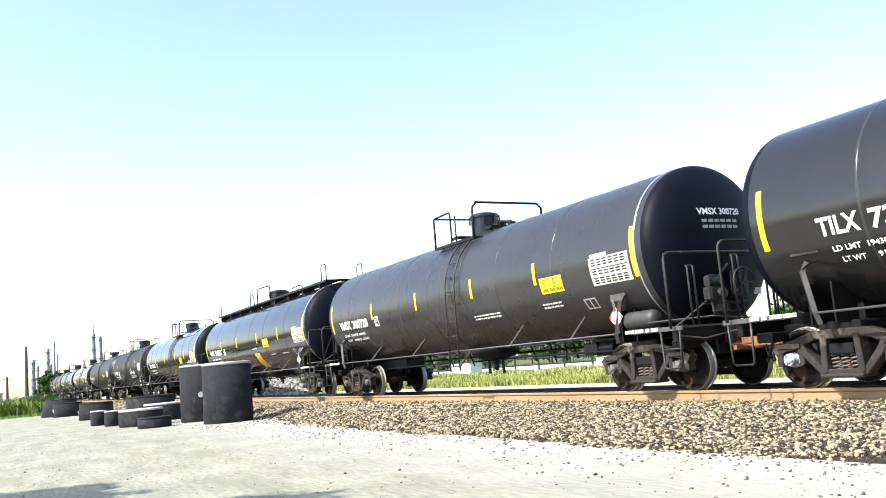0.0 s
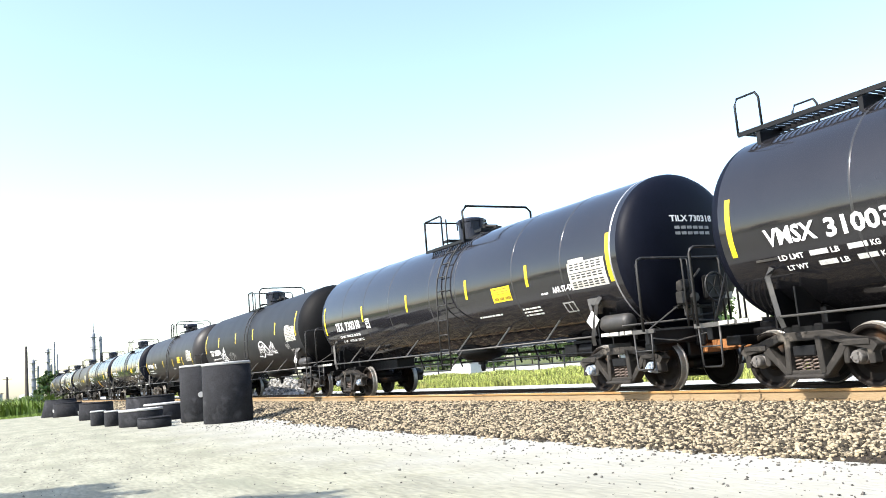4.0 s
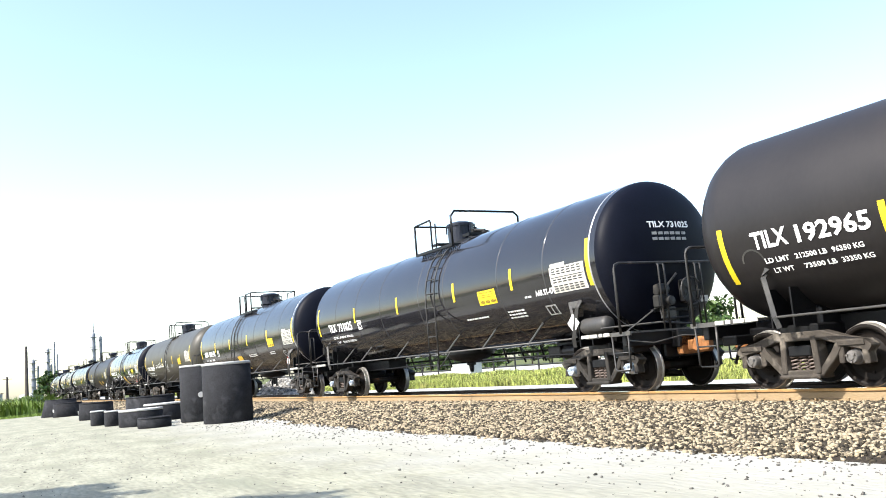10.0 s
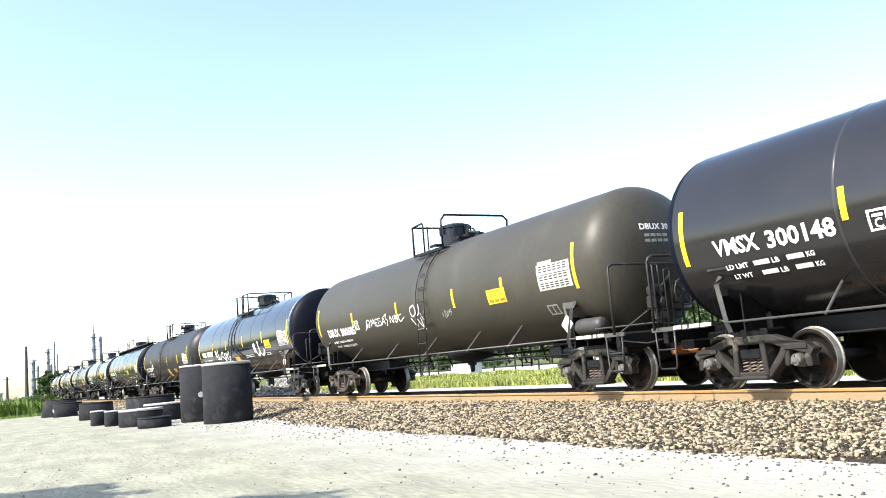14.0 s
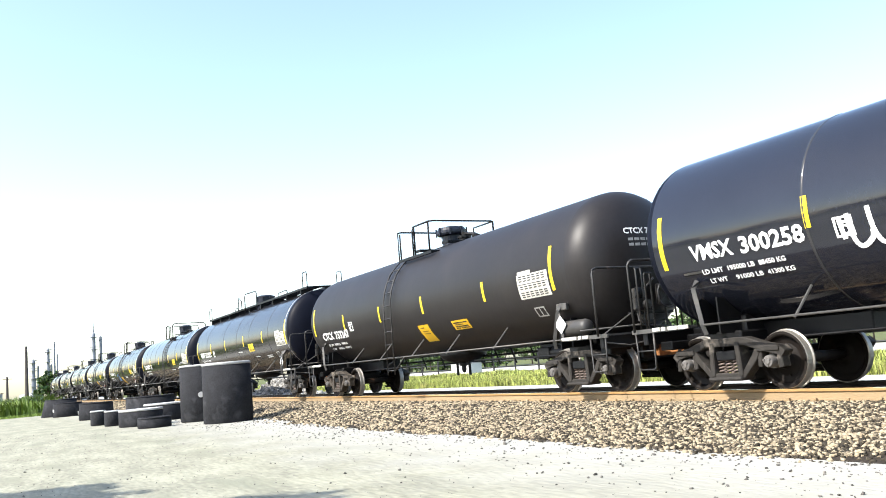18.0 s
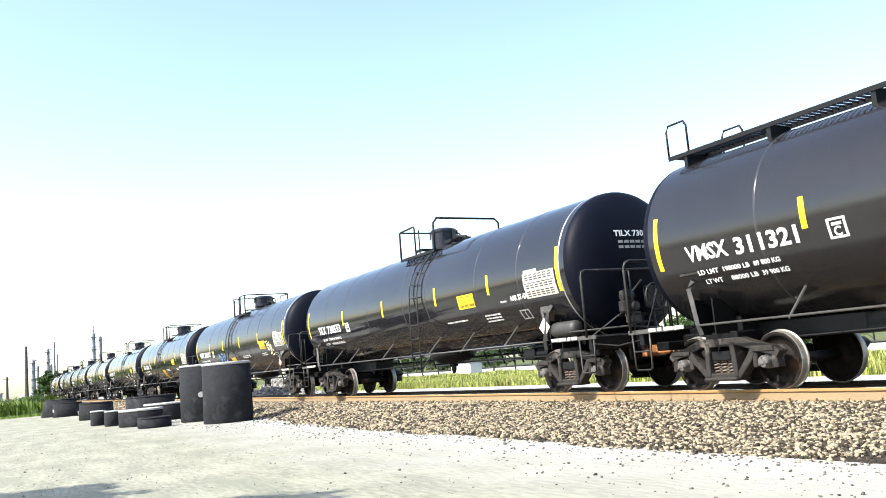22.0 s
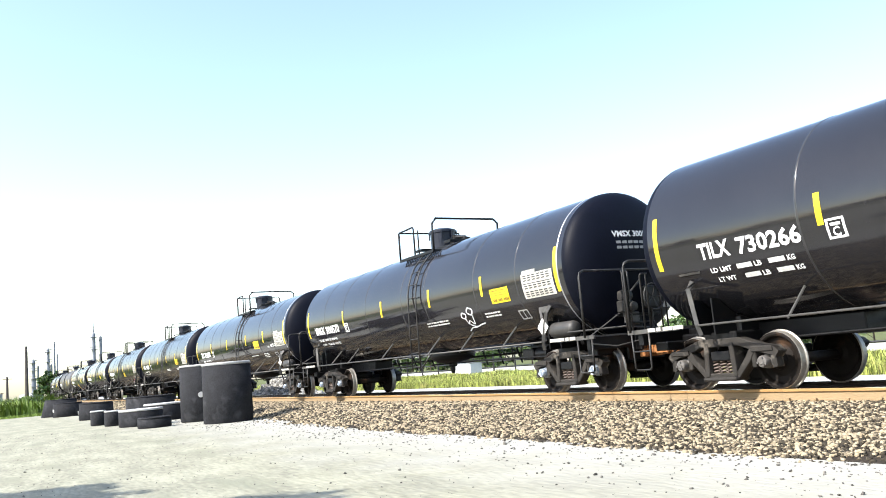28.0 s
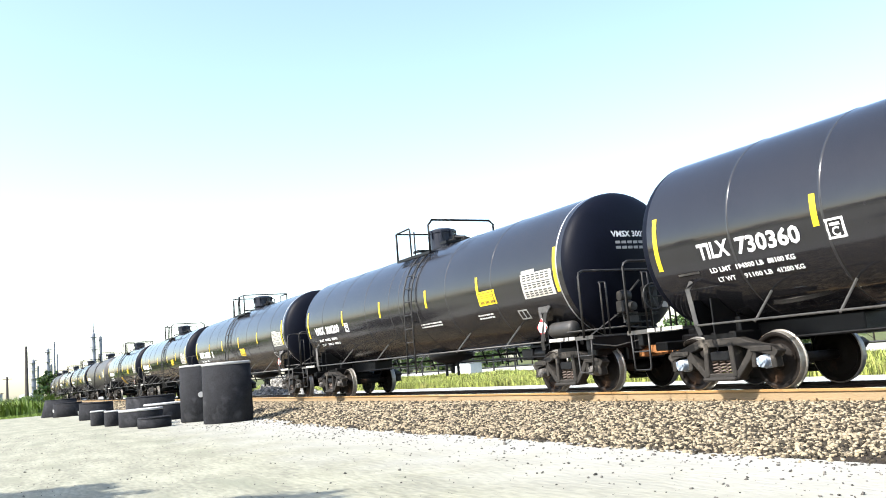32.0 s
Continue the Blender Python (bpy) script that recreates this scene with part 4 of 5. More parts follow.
    if kind == "M":
        br.matrix_basis = pose(-0.25, 0, 0)
    q = 0.19
    pc = put("placard", once("diamond", lambda: raw("placard", [(6.86 + a, -1.5 + o, 1.42 + b) for o in (0, 0.012) for a, b in ((-q, 0), (0, -q), (q, 0), (0, q))], [(0, 1, 2, 3), (7, 6, 5, 4), (0, 4, 5, 1), (1, 5, 6, 2), (2, 6, 7, 3), (3, 7, 4, 0)], M_WHITE)), br, None, "white diamond hazard placard")
    if kind in "VW":
        put("placard_ink", once("diamond_ink", lambda: raw("placard_ink", [(6.86 + a * q, -1.504, 1.42 + b * q) for a, b in ((0, 1), (-0.4, 0.6), (0.4, 0.6), (-1, 0), (-0.7, 0.3), (-0.7, -0.3), (1, 0), (0.7, -0.3), (0.7, 0.3), (0, -1), (0.45, -0.55), (-0.45, -0.55))], [(0, 1, 2), (3, 5, 4), (6, 8, 7), (9, 10, 11)], M_RED)), pc, None, "red corners of the placard")
    put("frame_stencil", once("frame", lambda: patches("frame_stencil", [(5.75, 6.12, -30, -28.8), (5.75, 6.12, -38.2, -37), (5.75, 5.79, -38.2, -28.8), (6.08, 6.12, -38.2, -28.8), (5.92, 5.95, -38, -29)], M_FADED)), car, None, "faded white square outline stencil")
    for strokes, ax, ad, width, m, lab in art:
        V, F = ribbon(strokes, ax - 7.57, ad, width)
        put("graffiti", raw("graffiti", V, F, m), car, None, lab)
    return car


# ---- the train ----
def scribble(w, h, seed, n=4):
    """Short restless strokes in a box."""
    r = random.Random(seed)
    return [[(min(max(x0 + r.uniform(-0.2, 0.2) * w, 0), w), r.uniform(-h, h) / 2) for i in range(5)] for x0 in (w * (k + 0.5) / n for k in range(n))]


ILL = [[(0.0, 0.2), (0.02, -0.08)], [(0.12, 0.22), (0.14, -0.1), (0.22, -0.2), (0.38, -0.12), (0.42, -0.02)], [(0.42, 0.26), (0.44, -0.05), (0.52, -0.2), (0.72, -0.14), (0.84, -0.02)]]
SEKE = [[(0.3, 0.26), (0.1, 0.28), (0.02, 0.14), (0.2, 0.02), (0.32, -0.1), (0.18, -0.24), (0.0, -0.18)], [(0.62, 0.2), (0.46, 0.16), (0.44, -0.18), (0.64, -0.2)], [(0.46, 0.0), (0.6, 0.02)], [(0.74, 0.22), (0.76, -0.2)], [(0.96, 0.22), (0.78, 0.0), (0.98, -0.2)], [(1.3, 0.24), (1.1, 0.2), (1.1, -0.16), (1.34, -0.2)], [(1.1, 0.02), (1.26, 0.03)], [(1.42, -0.2), (1.45, -0.22)]]
SCRIPT = [[(0.0, -0.2), (0.2, 0.08), (0.1, -0.12), (0.3, 0.02)], [(0.25, 0.14), (0.16, 0.0), (0.3, -0.1), (0.42, 0.06), (0.28, 0.14)], [(0.5, -0.1), (0.54, 0.12), (0.64, -0.02), (0.72, 0.12), (0.76, -0.1)], [(0.96, 0.1), (0.84, 0.08), (0.84, -0.1), (0.98, -0.1)], [(0.84, 0.0), (0.94, 0.0)], [(1.2, 0.1), (1.06, 0.1), (1.05, -0.1), (1.22, -0.08), (1.22, 0.0), (1.14, 0.0)], [(1.28, -0.1), (1.42, 0.12), (1.5, -0.1)], [(1.33, -0.02), (1.48, -0.02)], [(1.5, 0.12), (1.66, 0.2), (1.58, 0.06), (1.7, 0.0), (1.56, -0.16)], [(1.86, -0.1), (1.9, 0.1), (2.05, -0.1), (2.1, 0.1)], [(2.2, 0.1), (2.2, -0.1), (2.36, -0.04), (2.24, 0.02), (2.36, 0.07), (2.2, 0.1)], [(2.66, 0.1), (2.46, 0.06), (2.5, -0.1), (2.8, 0.0)]]
FIGURE = [[(0.05, 0.2), (0.0, 0.1), (0.1, 0.05), (0.16, 0.15), (0.06, 0.2)], [(0.3, 0.3), (0.22, 0.2), (0.34, 0.12), (0.42, 0.24), (0.3, 0.3)], [(0.1, 0.05), (0.12, -0.1), (0.2, -0.02), (0.3, -0.12), (0.36, 0.1)], [(0.14, -0.12), (0.3, -0.2), (0.5, -0.16), (0.62, -0.14)], [(0.0, -0.3), (0.14, -0.22), (0.3, -0.22)]]
TAG_A = [[(0, -.35), (.04, -.04), (.23, .23), (.58, .3), (.96, .17), (1.31, -.07), (1.44, -.24), (1.38, -.33), (.96, -.32), (.58, -.25), (.38, -.37), (.19, -.4), (.02, -.31)],
         [(.15, -.18), (.28, .14), (.38, -.18)], [(.3, -.05), (.42, -.02)], [(.54, -.09), (.46, .09), (.62, .09), (.69, -.12), (.54, -.17)], [(.65, .2), (.88, -.15)],
         [(.88, .12), (1.19, -.01), (1.27, -.22), (.96, -.2), (.88, .12)], [(1.5, -.06), (1.59, .04), (1.62, -.24)], [(1.65, .03), (1.83, .07), (1.73, -.29)], [(-.4, -.32), (0, -.36)]]
TAG_B = [[(0, .2), (.05, -.06), (.15, -.28)], [(.15, -.28), (.4, -.28), (.6, -.27), (1.0, -.45), (1.15, -.38)], [(.25, -.1), (.4, .02), (.25, .1), (.2, -.09), (.4, -.23)],
         [(.55, .14), (.4, .05), (.6, -.12), (.5, -.25)], [(.65, .02), (.7, -.24), (.85, -.27), (.85, .03)], [(.8, .39), (.75, .2), (.9, .17), (.8, -.06), (1.0, -.15), (1.1, -.37), (.9, -.38)]]
SQUIGGLE = [[(0.3, 0.3), (0.05, 0.2), (0.1, 0.0), (0.35, 0.08), (0.3, 0.3)], [(0.45, 0.28), (0.4, 0.0), (0.55, 0.1), (0.6, 0.3)], [(0.0, -0.05), (0.2, -0.3), (0.3, -0.05), (0.5, -0.35), (0.55, -0.08)], [(0.62, 0.05), (0.72, -0.2), (0.85, 0.1)], [(0.1, -0.4), (0.6, -0.42)]]
W = "white sprayed graffiti on the tank side"
V_PRINT = [(9.25, -27, 1.3, 2), (12.1, -28, 0.9, 2)]
T_PRINT = [(10.55, -30, 1.15, 1), (12.3, -29, 0.9, 3), (12.9, -19, 0.3, 1)]
BLACK_T = "glossy black tank car with white stencils and yellow stripes"
BLACK_V = "satin black tank car with ring seams, ladder and slanting amber sign"
CARS = [
    dict(kind="T", coat=P_SATIN, mark="TILX", number="730303", label=BLACK_T, small_print=T_PRINT, sub=("LD LMT 194300 LB 88100 KG", "LT WT 91100 LB 41300 KG"), blue=True),
    dict(kind="W", coat=P_DUSTED, mark="VMSX", number="300720", sub=("LD LMT 195300 LB 88600 KG", "LT WT 90700 LB 41150 KG"), label="satin black tank car with seven ring seams and bright end seam", sign=(12.5, -13), small_print=[(9.7, -28, 1.3, 2), (12.4, -28, 0.9, 2)]),
    dict(kind="R", coat=P_GLOSS, mark="VMSX", number="310031", label="glossy black tank car with a full-length running board on top", sign=(10.3, -12), skewed=8.6, small_print=[(8.6, -18, 0.8, 1), (10.8, -32, 0.6, 1), (12.4, -33, 0.9, 1)]),
    dict(kind="T", coat=P_GLOSS, mark="TILX", number="730318", label=BLACK_T, small_print=T_PRINT, sub=("LD LMT 194300 LB 88100 KG", "LT WT 91700 LB 41600 KG"), blue=True),
    dict(kind="M", coat=P_MATT, mark="TILX", number="195384", sub=("LD LMT 198300 LB 89900 KG", "LT WT 64700 LB 29400 KG"), label="matt black round-ended tank car covered in white graffiti", stripe_deg=6, end_deg=7, at=(0.05, 2.75, 5.9, 8.75, 11.9, 14.4), red=True, sign=False, art=[(TAG_B, 2.9, -19, 0.045, M_SPRAY, W), (TAG_A, 9.3, -20, 0.045, M_SPRAY, W), (scribble(1.0, 0.42, 8, 6), 4.4, -24, 0.018, M_FADED, "faint grey scribbles"), (scribble(0.45, 0.32, 9, 4), 12.9, -22, 0.02, M_FADED, "faint grey scribbles"), ([[(0.0, 0.1), (0.15, 0.2), (0.1, -0.1), (0.3, 0.15), (0.28, -0.15)], [(0.0, -0.2), (0.5, -0.2)], [(0.05, -0.28), (0.45, -0.28)]], 11.1, -20, 0.04, M_SPRAY, W)]),
    dict(kind="M", coat=P_BROWN, mark="TILX", number="192965", sub=("LD LMT 212500 LB 96350 KG", "LT WT 73500 LB 33350 KG"), lead=0.5, label="matt brown-black round-ended tank car with a wide valve housing", stripe_deg=-13.5, end_deg=-19, at=(-0.09, 2.7, 5.97, 9.04, 11.9, 14.4), red=True, lid=True, sign=(10.88, -10), small_print=[(9.1, -28, 0.85, 1)]),
    dict(kind="T", coat=P_GLOSS, mark="TILX", number="731025", label=BLACK_T, small_print=T_PRINT, sub=("LD LMT 193800 LB 87900 KG", "LT WT 92100 LB 41800 KG"), blue=True),
    dict(kind="V", coat=P_SATIN, mark="VMSX", number="300148", label=BLACK_V, at=(0.03, 3.09, 5.86, 8.86, 11.86, 15.1), sign=(12.2, -13), skewed=7.0, small_print=V_PRINT),
    dict(kind="M", coat=P_OLIVE, mark="DBUX", number="300685", drop=6, sub=("LD LMT 197600 LB 89 650 KG", "LT WT 65400 LB 29 650 KG"), label="faded olive-black round-ended tank car with thin white graffiti", red=True, at=(0.0, 3.01, 6.29, 9.6, 11.9, 14.6), stripe_deg=-7, end_deg=-2, art=[(SCRIPT, 3.9, -15, 0.03, M_SPRAY, W), (SQUIGGLE, 7.1, -16, 0.035, M_SPRAY, W), (scribble(0.5, 0.2, 31, 4), 8.9, -20, 0.02, M_FADED, "faint grey scribbles")], sign=(11.6, -13)),
    dict(kind="V", coat=P_BLUE, mark="VMSX", number="300258", sub=("LD LMT 195000 LB 88450 KG", "LT WT 91000 LB 41300 KG"), label="blue-black tank car sprayed with large white graffiti letters", sign=(12.23, -14), skewed=7.1, small_print=V_PRINT, art=[([[(a * 1.08, b * 1.15) for a, b in s] for s in ILL], 3.5, -17, 0.075, M_SPRAY, W), ([[(a * 1.12, b * 1.1) for a, b in s] for s in SEKE], 4.62, -25, 0.08, M_SPRAY, W), ([[(a * 1.75, b * 1.35) for a, b in s] for s in ILL], 10.18, -20, 0.11, M_SPRAY, W)]),
    dict(kind="C", coat=P_BROWN, mark="CTCX", number="733247", drop=8.5, label="matt brown-black round-ended tank car with two amber signs", lid=True, red=True, sign=False, second=(10.0, -33.3), skewed=8.0, small=True, at=(0.0, 2.75, 5.57, 8.35, 11.55, 14.3), stripe_deg=-7, end_deg=0, small_print=()),
    dict(kind="R", coat=P_SATIN, mark="VMSX", number="311321", sub=("LD LMT 198000 LB 89 800 KG", "LT WT 88000 LB 39 900 KG"), label="satin black tank car with a full-length running board on top", sign=(10.23, -15), small_print=[(8.5, -19, 0.9, 1), (10.7, -32, 0.6, 1), (12.4, -33, 0.9, 2), (8.4, -36, 0.5, 4)]),
    dict(kind="T", coat=P_GLOSS, mark="TILX", number="730533", sub=("LD LMT 195300 LB 88600 KG", "LT WT 90700 LB 41150 KG"), label=BLACK_T, small_print=T_PRINT),
    dict(kind="V", coat=P_SATIN, mark="VMSX", number="300191", label="satin black tank car with a blue tag and a cream tag", sign=(12.05, -14), skewed=6.92, small_print=V_PRINT, sub=("LD LMT 194900 LB 88400 KG", "LT WT 91100 LB 41350 KG"), art=[([[(a * 1.45, b * 1.3) for a, b in s] for s in [[(0, 0.1), (0.1, 0.25), (0.16, -0.2)], [(0.1, 0.2), (0.3, 0.1), (0.15, -0.05), (0.35, -0.25)], [(0.4, 0.25), (0.55, 0.2), (0.4, -0.2), (0.6, -0.1)], [(0.62, -0.25), (0.75, 0.25), (0.88, -0.25)], [(0.65, -0.05), (0.85, -0.05)]]], 4.55, -28, 0.06, M_SPRAY_BLUE, "blue sprayed tag"), ([[(0, 0.25), (0.3, 0.28)], [(0.15, 0.25), (0.18, -0.1)], [(0.3, 0.2), (0.25, -0.1), (0.5, 0.0), (0.3, 0.2)], [(0.55, 0.25), (0.5, -0.2), (0.75, 0.1), (0.6, 0.0), (0.8, -0.15)], [(0.2, -0.3), (0.5, -0.2), (0.4, -0.35), (0.7, -0.3)]], 12.55, -20, 0.05, M_SPRAY_CREAM, "cream sprayed tag"), ([[(0, 0.12), (0.5, 0.14)], [(0.08, 0.1), (0.14, -0.1), (0.34, -0.12), (0.44, 0.08), (0.3, 0.02), (0.2, -0.06)]], 3.25, -37, 0.02, M_FADED, "faint grey scribble")]),
    dict(kind="V", coat=P_GLOSS, mark="TILX", number="730266", label="glossy black tank car with ladder and slanting amber sign", sign=(11.33, -12), skewed=7.6, at=(0.03, 3.33, 5.4, 8.72, 12.26, 15.2), small_print=V_PRINT),
    dict(kind="T", coat=P_GLOSS, mark="VMSX", number="300570", label="glossy black tank car with a white sprayed scrawl of two blobs", at=(0.03, 3.37, 6.39, 9.43, 12.12, 15.1), sub=("LD LMT 194900 LB 88400 KG", "LT WT 91100 LB 41350 KG"), sign=(12.85, -13), small_print=[(9.6, -27, 1.3, 2), (12.4, -27, 0.9, 2)], art=[([[(a * 1.45, b * 1.05) for a, b in s] for s in FIGURE], 10.85, -30, 0.032, M_SPRAY, W)], blue=True),
    dict(kind="T", coat=P_GLOSS, mark="TILX", number="730360", label=BLACK_T, small_print=T_PRINT, blue=True, sub=("LD LMT 194300 LB 88100 KG", "LT WT 91100 LB 41200 KG")),
    dict(kind="W", coat=P_SATIN, mark="VMSX", number="300200", label="satin black tank car with ring seams and bright end seam", sign=(12.3, -13), small_print=V_PRINT),
    dict(kind="V", coat=P_SATIN, mark="", number="", label=BLACK_V, sign=(9.0, -20), small_print=()),
    dict(kind="T", coat=P_GLOSS, mark="", number="", label=BLACK_T),
    dict(kind="V", coat=P_GLOSS, mark="", number="", label=BLACK_V, skewed=7.0),
    dict(kind="M", coat=P_GREY, mark="", number="", label="weathered grey round-ended tank car", lid=True),
    dict(kind="W", coat=P_SATIN, mark="", number="", label=BLACK_T),
    dict(kind="T", coat=P_GLOSS, mark="", number="", label=BLACK_T),
    dict(kind="M", coat=P_OLIVE, mark="", number="", label="faded olive-black round-ended tank car", red=True),
    dict(kind="V", coat=P_GLOSS, mark="", number="", label=BLACK_V, skewed=7.0),
    dict(kind="W", coat=P_GREY, mark="", number="", label="weathered grey tank car with ring seams"),
    dict(kind="T", coat=P_GLOSS, mark="", number="", label=BLACK_T),
    dict(kind="T", coat=P_SATIN, mark="", number="", label=BLACK_T),
]
train = [tank_car(**c) for c in CARS]


def place_of(k, t, drift):
    start = STARTS[k] if k < len(STARTS) else STARTS[-1] - PITCH * (k - len(STARTS) + 1)
    return start + SPEED * t + drift


# ---- ground ----
def sheet(name, x0, x1, y0, y1, z, m, nx=1, ny=1, wob=0.0, seed=1, bent=False):
    v, f = [], []
    for j in range(ny + 1):
        for i in range(nx + 1):
            x, y = x0 + (x1 - x0) * i / nx, y0 + (y1 - y0) * j / ny
            dz = wob * noise.noise(Vector((x * 0.35, y * 0.35, seed))) if wob else 0
            v.append(along(x, y, z + dz).translation if bent else (x, y, z + dz))
    for j in range(ny):
        for i in range(nx):
            a = j * (nx + 1) + i
            f.append((a, a + 1, a + nx + 2, a + nx + 1))
    return tagged(new(name, raw(name, v, f, m, True)), kind="structure")


TOE = 7.72


def toe(x):
    """Where the stone shoulder meets the lot: it draws back towards the track beside the concrete pieces."""
    u = min(max((-17 - x) / 13, 0), 1)
    return TOE + 0.75 * u * u * (3 - 2 * u)


tagged(sheet("ground", -4000, 4000, -4000, 4000, -0.03, M_SOIL), "green and straw-coloured open ground", "ground")


def lot():
    """Pale lot with a ragged edge towards the verge."""
    v, f = [], []
    for i in range(121):
        x = -68 + 110 * i / 120
        far = toe(x) + 0.5
        for j in range(31):
            y = -40 + (far + 40) * j / 30
            v.append((x + (1.2 * noise.noise(Vector((y * 0.3, 4, 0))) if i == 0 else 0), y, 0.006 * noise.noise(Vector((x * 0.4, y * 0.4, 2)))))
    for i in range(120):
        for j in range(30):
            a = i * 31 + j
            f.append((a, a + 31, a + 32, a + 1))
    return raw("lot", v, f, M_LOT, True)


tagged(new("pavement", lot()), "pale sunlit crushed-limestone lot with dark pebbles", "lot", kind="structure")

BED = [(TOE - 0.35, -0.02), (TOE + 0.3, 0.06), (9.1, 0.15), (10.2, 0.235), (10.5, 0.25), (D + 1.5, 0.25), (D + 2.2, 0.2), (D + 3.4, 0.02), (D + 3.6, -0.02)]


def bed_z(x, y):
    edge = toe(x)
    sec = [(edge - 0.35, -0.02), (edge + 0.3, 0.05), (max(9.1, edge + 0.45), max(0.15, 0.05 + 0.06 * (edge - 8)))] + BED[3:]
    for (a, p), (b, q) in zip(sec, sec[1:]):
        if a <= y <= b:
            return p + (q - p) * (y - a) / (b - a)
    return 0.0


v, f = [], []
for i in range(401):
    x = -420 + 500 * i / 400 if i < 400 else 340
    edge = toe(x)
    sec = [(edge - 0.35, -0.02), (edge + 0.3, 0.05), (max(9.1, edge + 0.45), max(0.15, 0.05 + 0.06 * (edge - 8)))] + BED[3:]
    v += [along(x, y, z + 0.01 * noise.noise(Vector((x, y * 2, 0)))).translation for y, z in sec]
n = len(BED)
f = [(i * n + j, (i + 1) * n + j, (i + 1) * n + j + 1, i * n + j + 1) for i in range(400) for j in range(n - 1)]
tagged(new("ballast_bed", raw("ballast_bed", v, f, M_BED_SHADED, True)), "brown crushed-stone track bed, darkened for the shade among the stones", "track bed", kind="structure")
tagged(sheet("road", -420, 80, D + 3.3, 21.2, 0.012, M_ROAD, 100, 6, 0.012, 5, True), "white gravel service road beyond the track", "road")
tagged(sheet("yard", -150, 20, 41, 61, 0.01, M_ROAD, 60, 8, 0.03, 9), "pale gravel yard behind the pipe fence", "yard", kind="structure")


def stones(name, pts, sizes, m, flat=0.75, seed=4):
    """Broken stones: jittered blocks, turned at random, joined."""
    rng = np.random.default_rng(seed)
    n = len(pts)
    cube = np.array([(a, b, c) for a in (-1, 1) for b in (-1, 1) for c in (-1, 1)], float)
    V = cube[None] * rng.uniform(0.55, 1.15, (n, 8, 3)) * rng.uniform(0.6, 1.2, (n, 1, 3)) * np.array([1, 1, flat])
    a, b = rng.uniform(0, 6.283, n), rng.normal(0, 0.5, n)
    ca, sa, cb, sb = np.cos(a), np.sin(a), np.cos(b), np.sin(b)
    x, y, z = V[..., 0], V[..., 1], V[..., 2]
    x, z = x * cb[:, None] + z * sb[:, None], -x * sb[:, None] + z * cb[:, None]
    x, y = x * ca[:, None] - y * sa[:, None], x * sa[:, None] + y * ca[:, None]
    V = np.stack([x, y, z], -1) * np.asarray(sizes)[:, None, None] + np.asarray(pts)[:, None]
    q = np.array([(0, 1, 3, 2), (4, 6, 7, 5), (0, 4, 5, 1), (2, 3, 7, 6), (0, 2, 6, 4), (1, 5, 7, 3)])
    F = (q[None] + 8 * np.arange(n)[:, None, None]).reshape(-1, 4)
    me = bpy.data.meshes.new(name)
    V = V.reshape(-1, 3)
    me.vertices.add(len(V))
    me.vertices.foreach_set("co", V.ravel())
    me.loops.add(F.size)
    me.loops.foreach_set("vertex_index", F.ravel().astype(np.int32))
    me.polygons.add(len(F))
    me.polygons.foreach_set("loop_start", (np.arange(len(F)) * 4).astype(np.int32))
    me.materials.append(m)
    me.update(calc_edges=True)
    me.validate()
    return me


rng = np.random.default_rng(11)


def strip_points(x0, x1, per_m2, lo, hi, ys, yw):
    n = int((x1 - x0) * (yw - ys) * per_m2)
    X, Y = rng.uniform(x0, x1, n), rng.uniform(ys, yw, n)
    edge = np.array([toe(x) for x in X]) + 0.12 * np.sin(X * 0.9) + 0.1 * np.sin(X * 2.3 + 1)
    keep = (Y > edge) | (rng.random(n) < np.exp(-(edge - Y) / 0.16))
    X, Y = X[keep], Y[keep]
    S = rng.uniform(lo, hi, len(X))
    Z = np.array([bed_z(x, y) for x, y in zip(X, Y)]) + S * rng.uniform(0.1, 0.55, len(X))
    return np.stack([X, Y, Z], 1), S


pa, sa = strip_points(-16, 4, 620, 0.014, 0.031, TOE - 0.4, D - 0.9)
pb, sb = strip_points(-42, -16, 260, 0.022, 0.042, TOE - 0.4, D - 0.9)
# few stones between the rails, so the bed's painted shade shows
pc, sc = strip_points(-42, 4, 20, 0.03, 0.05, D - 0.6, D + 0.6)
pd, sd = strip_points(-90, -42, 40, 0.05, 0.09, TOE, D - 0.85)
tagged(new("ballast", stones("ballast", np.concatenate([pa, pb, pc, pd]), np.concatenate([sa, sb, sc, sd]), M_STONE)), "loose tan and brown crushed ballast stones", "ballast", kind="stuff")
n = 24000
X, Y = -rng.uniform(2.5, 34, n), rng.uniform(0.5, TOE - 0.1, n)
near = rng.random(n) < 0.1 + 0.9 * np.exp(-(TOE - Y) / 0.7)
X, Y = X[near], Y[near]
S = 0.003 + 0.009 * rng.random(len(X)) ** 2.2
S *= np.where(TOE - Y < 2.2, 1.45, 1.0) * np.where(rng.random(len(X)) < 0.06, 1.6, 1)
tagged(new("pebbles", stones("pebbles", np.stack([X, Y, S * 0.4], 1), S, M_PEBBLE, 0.7, 9)), "scattered dark pebbles on the pale lot", "pebbles", kind="stuff")


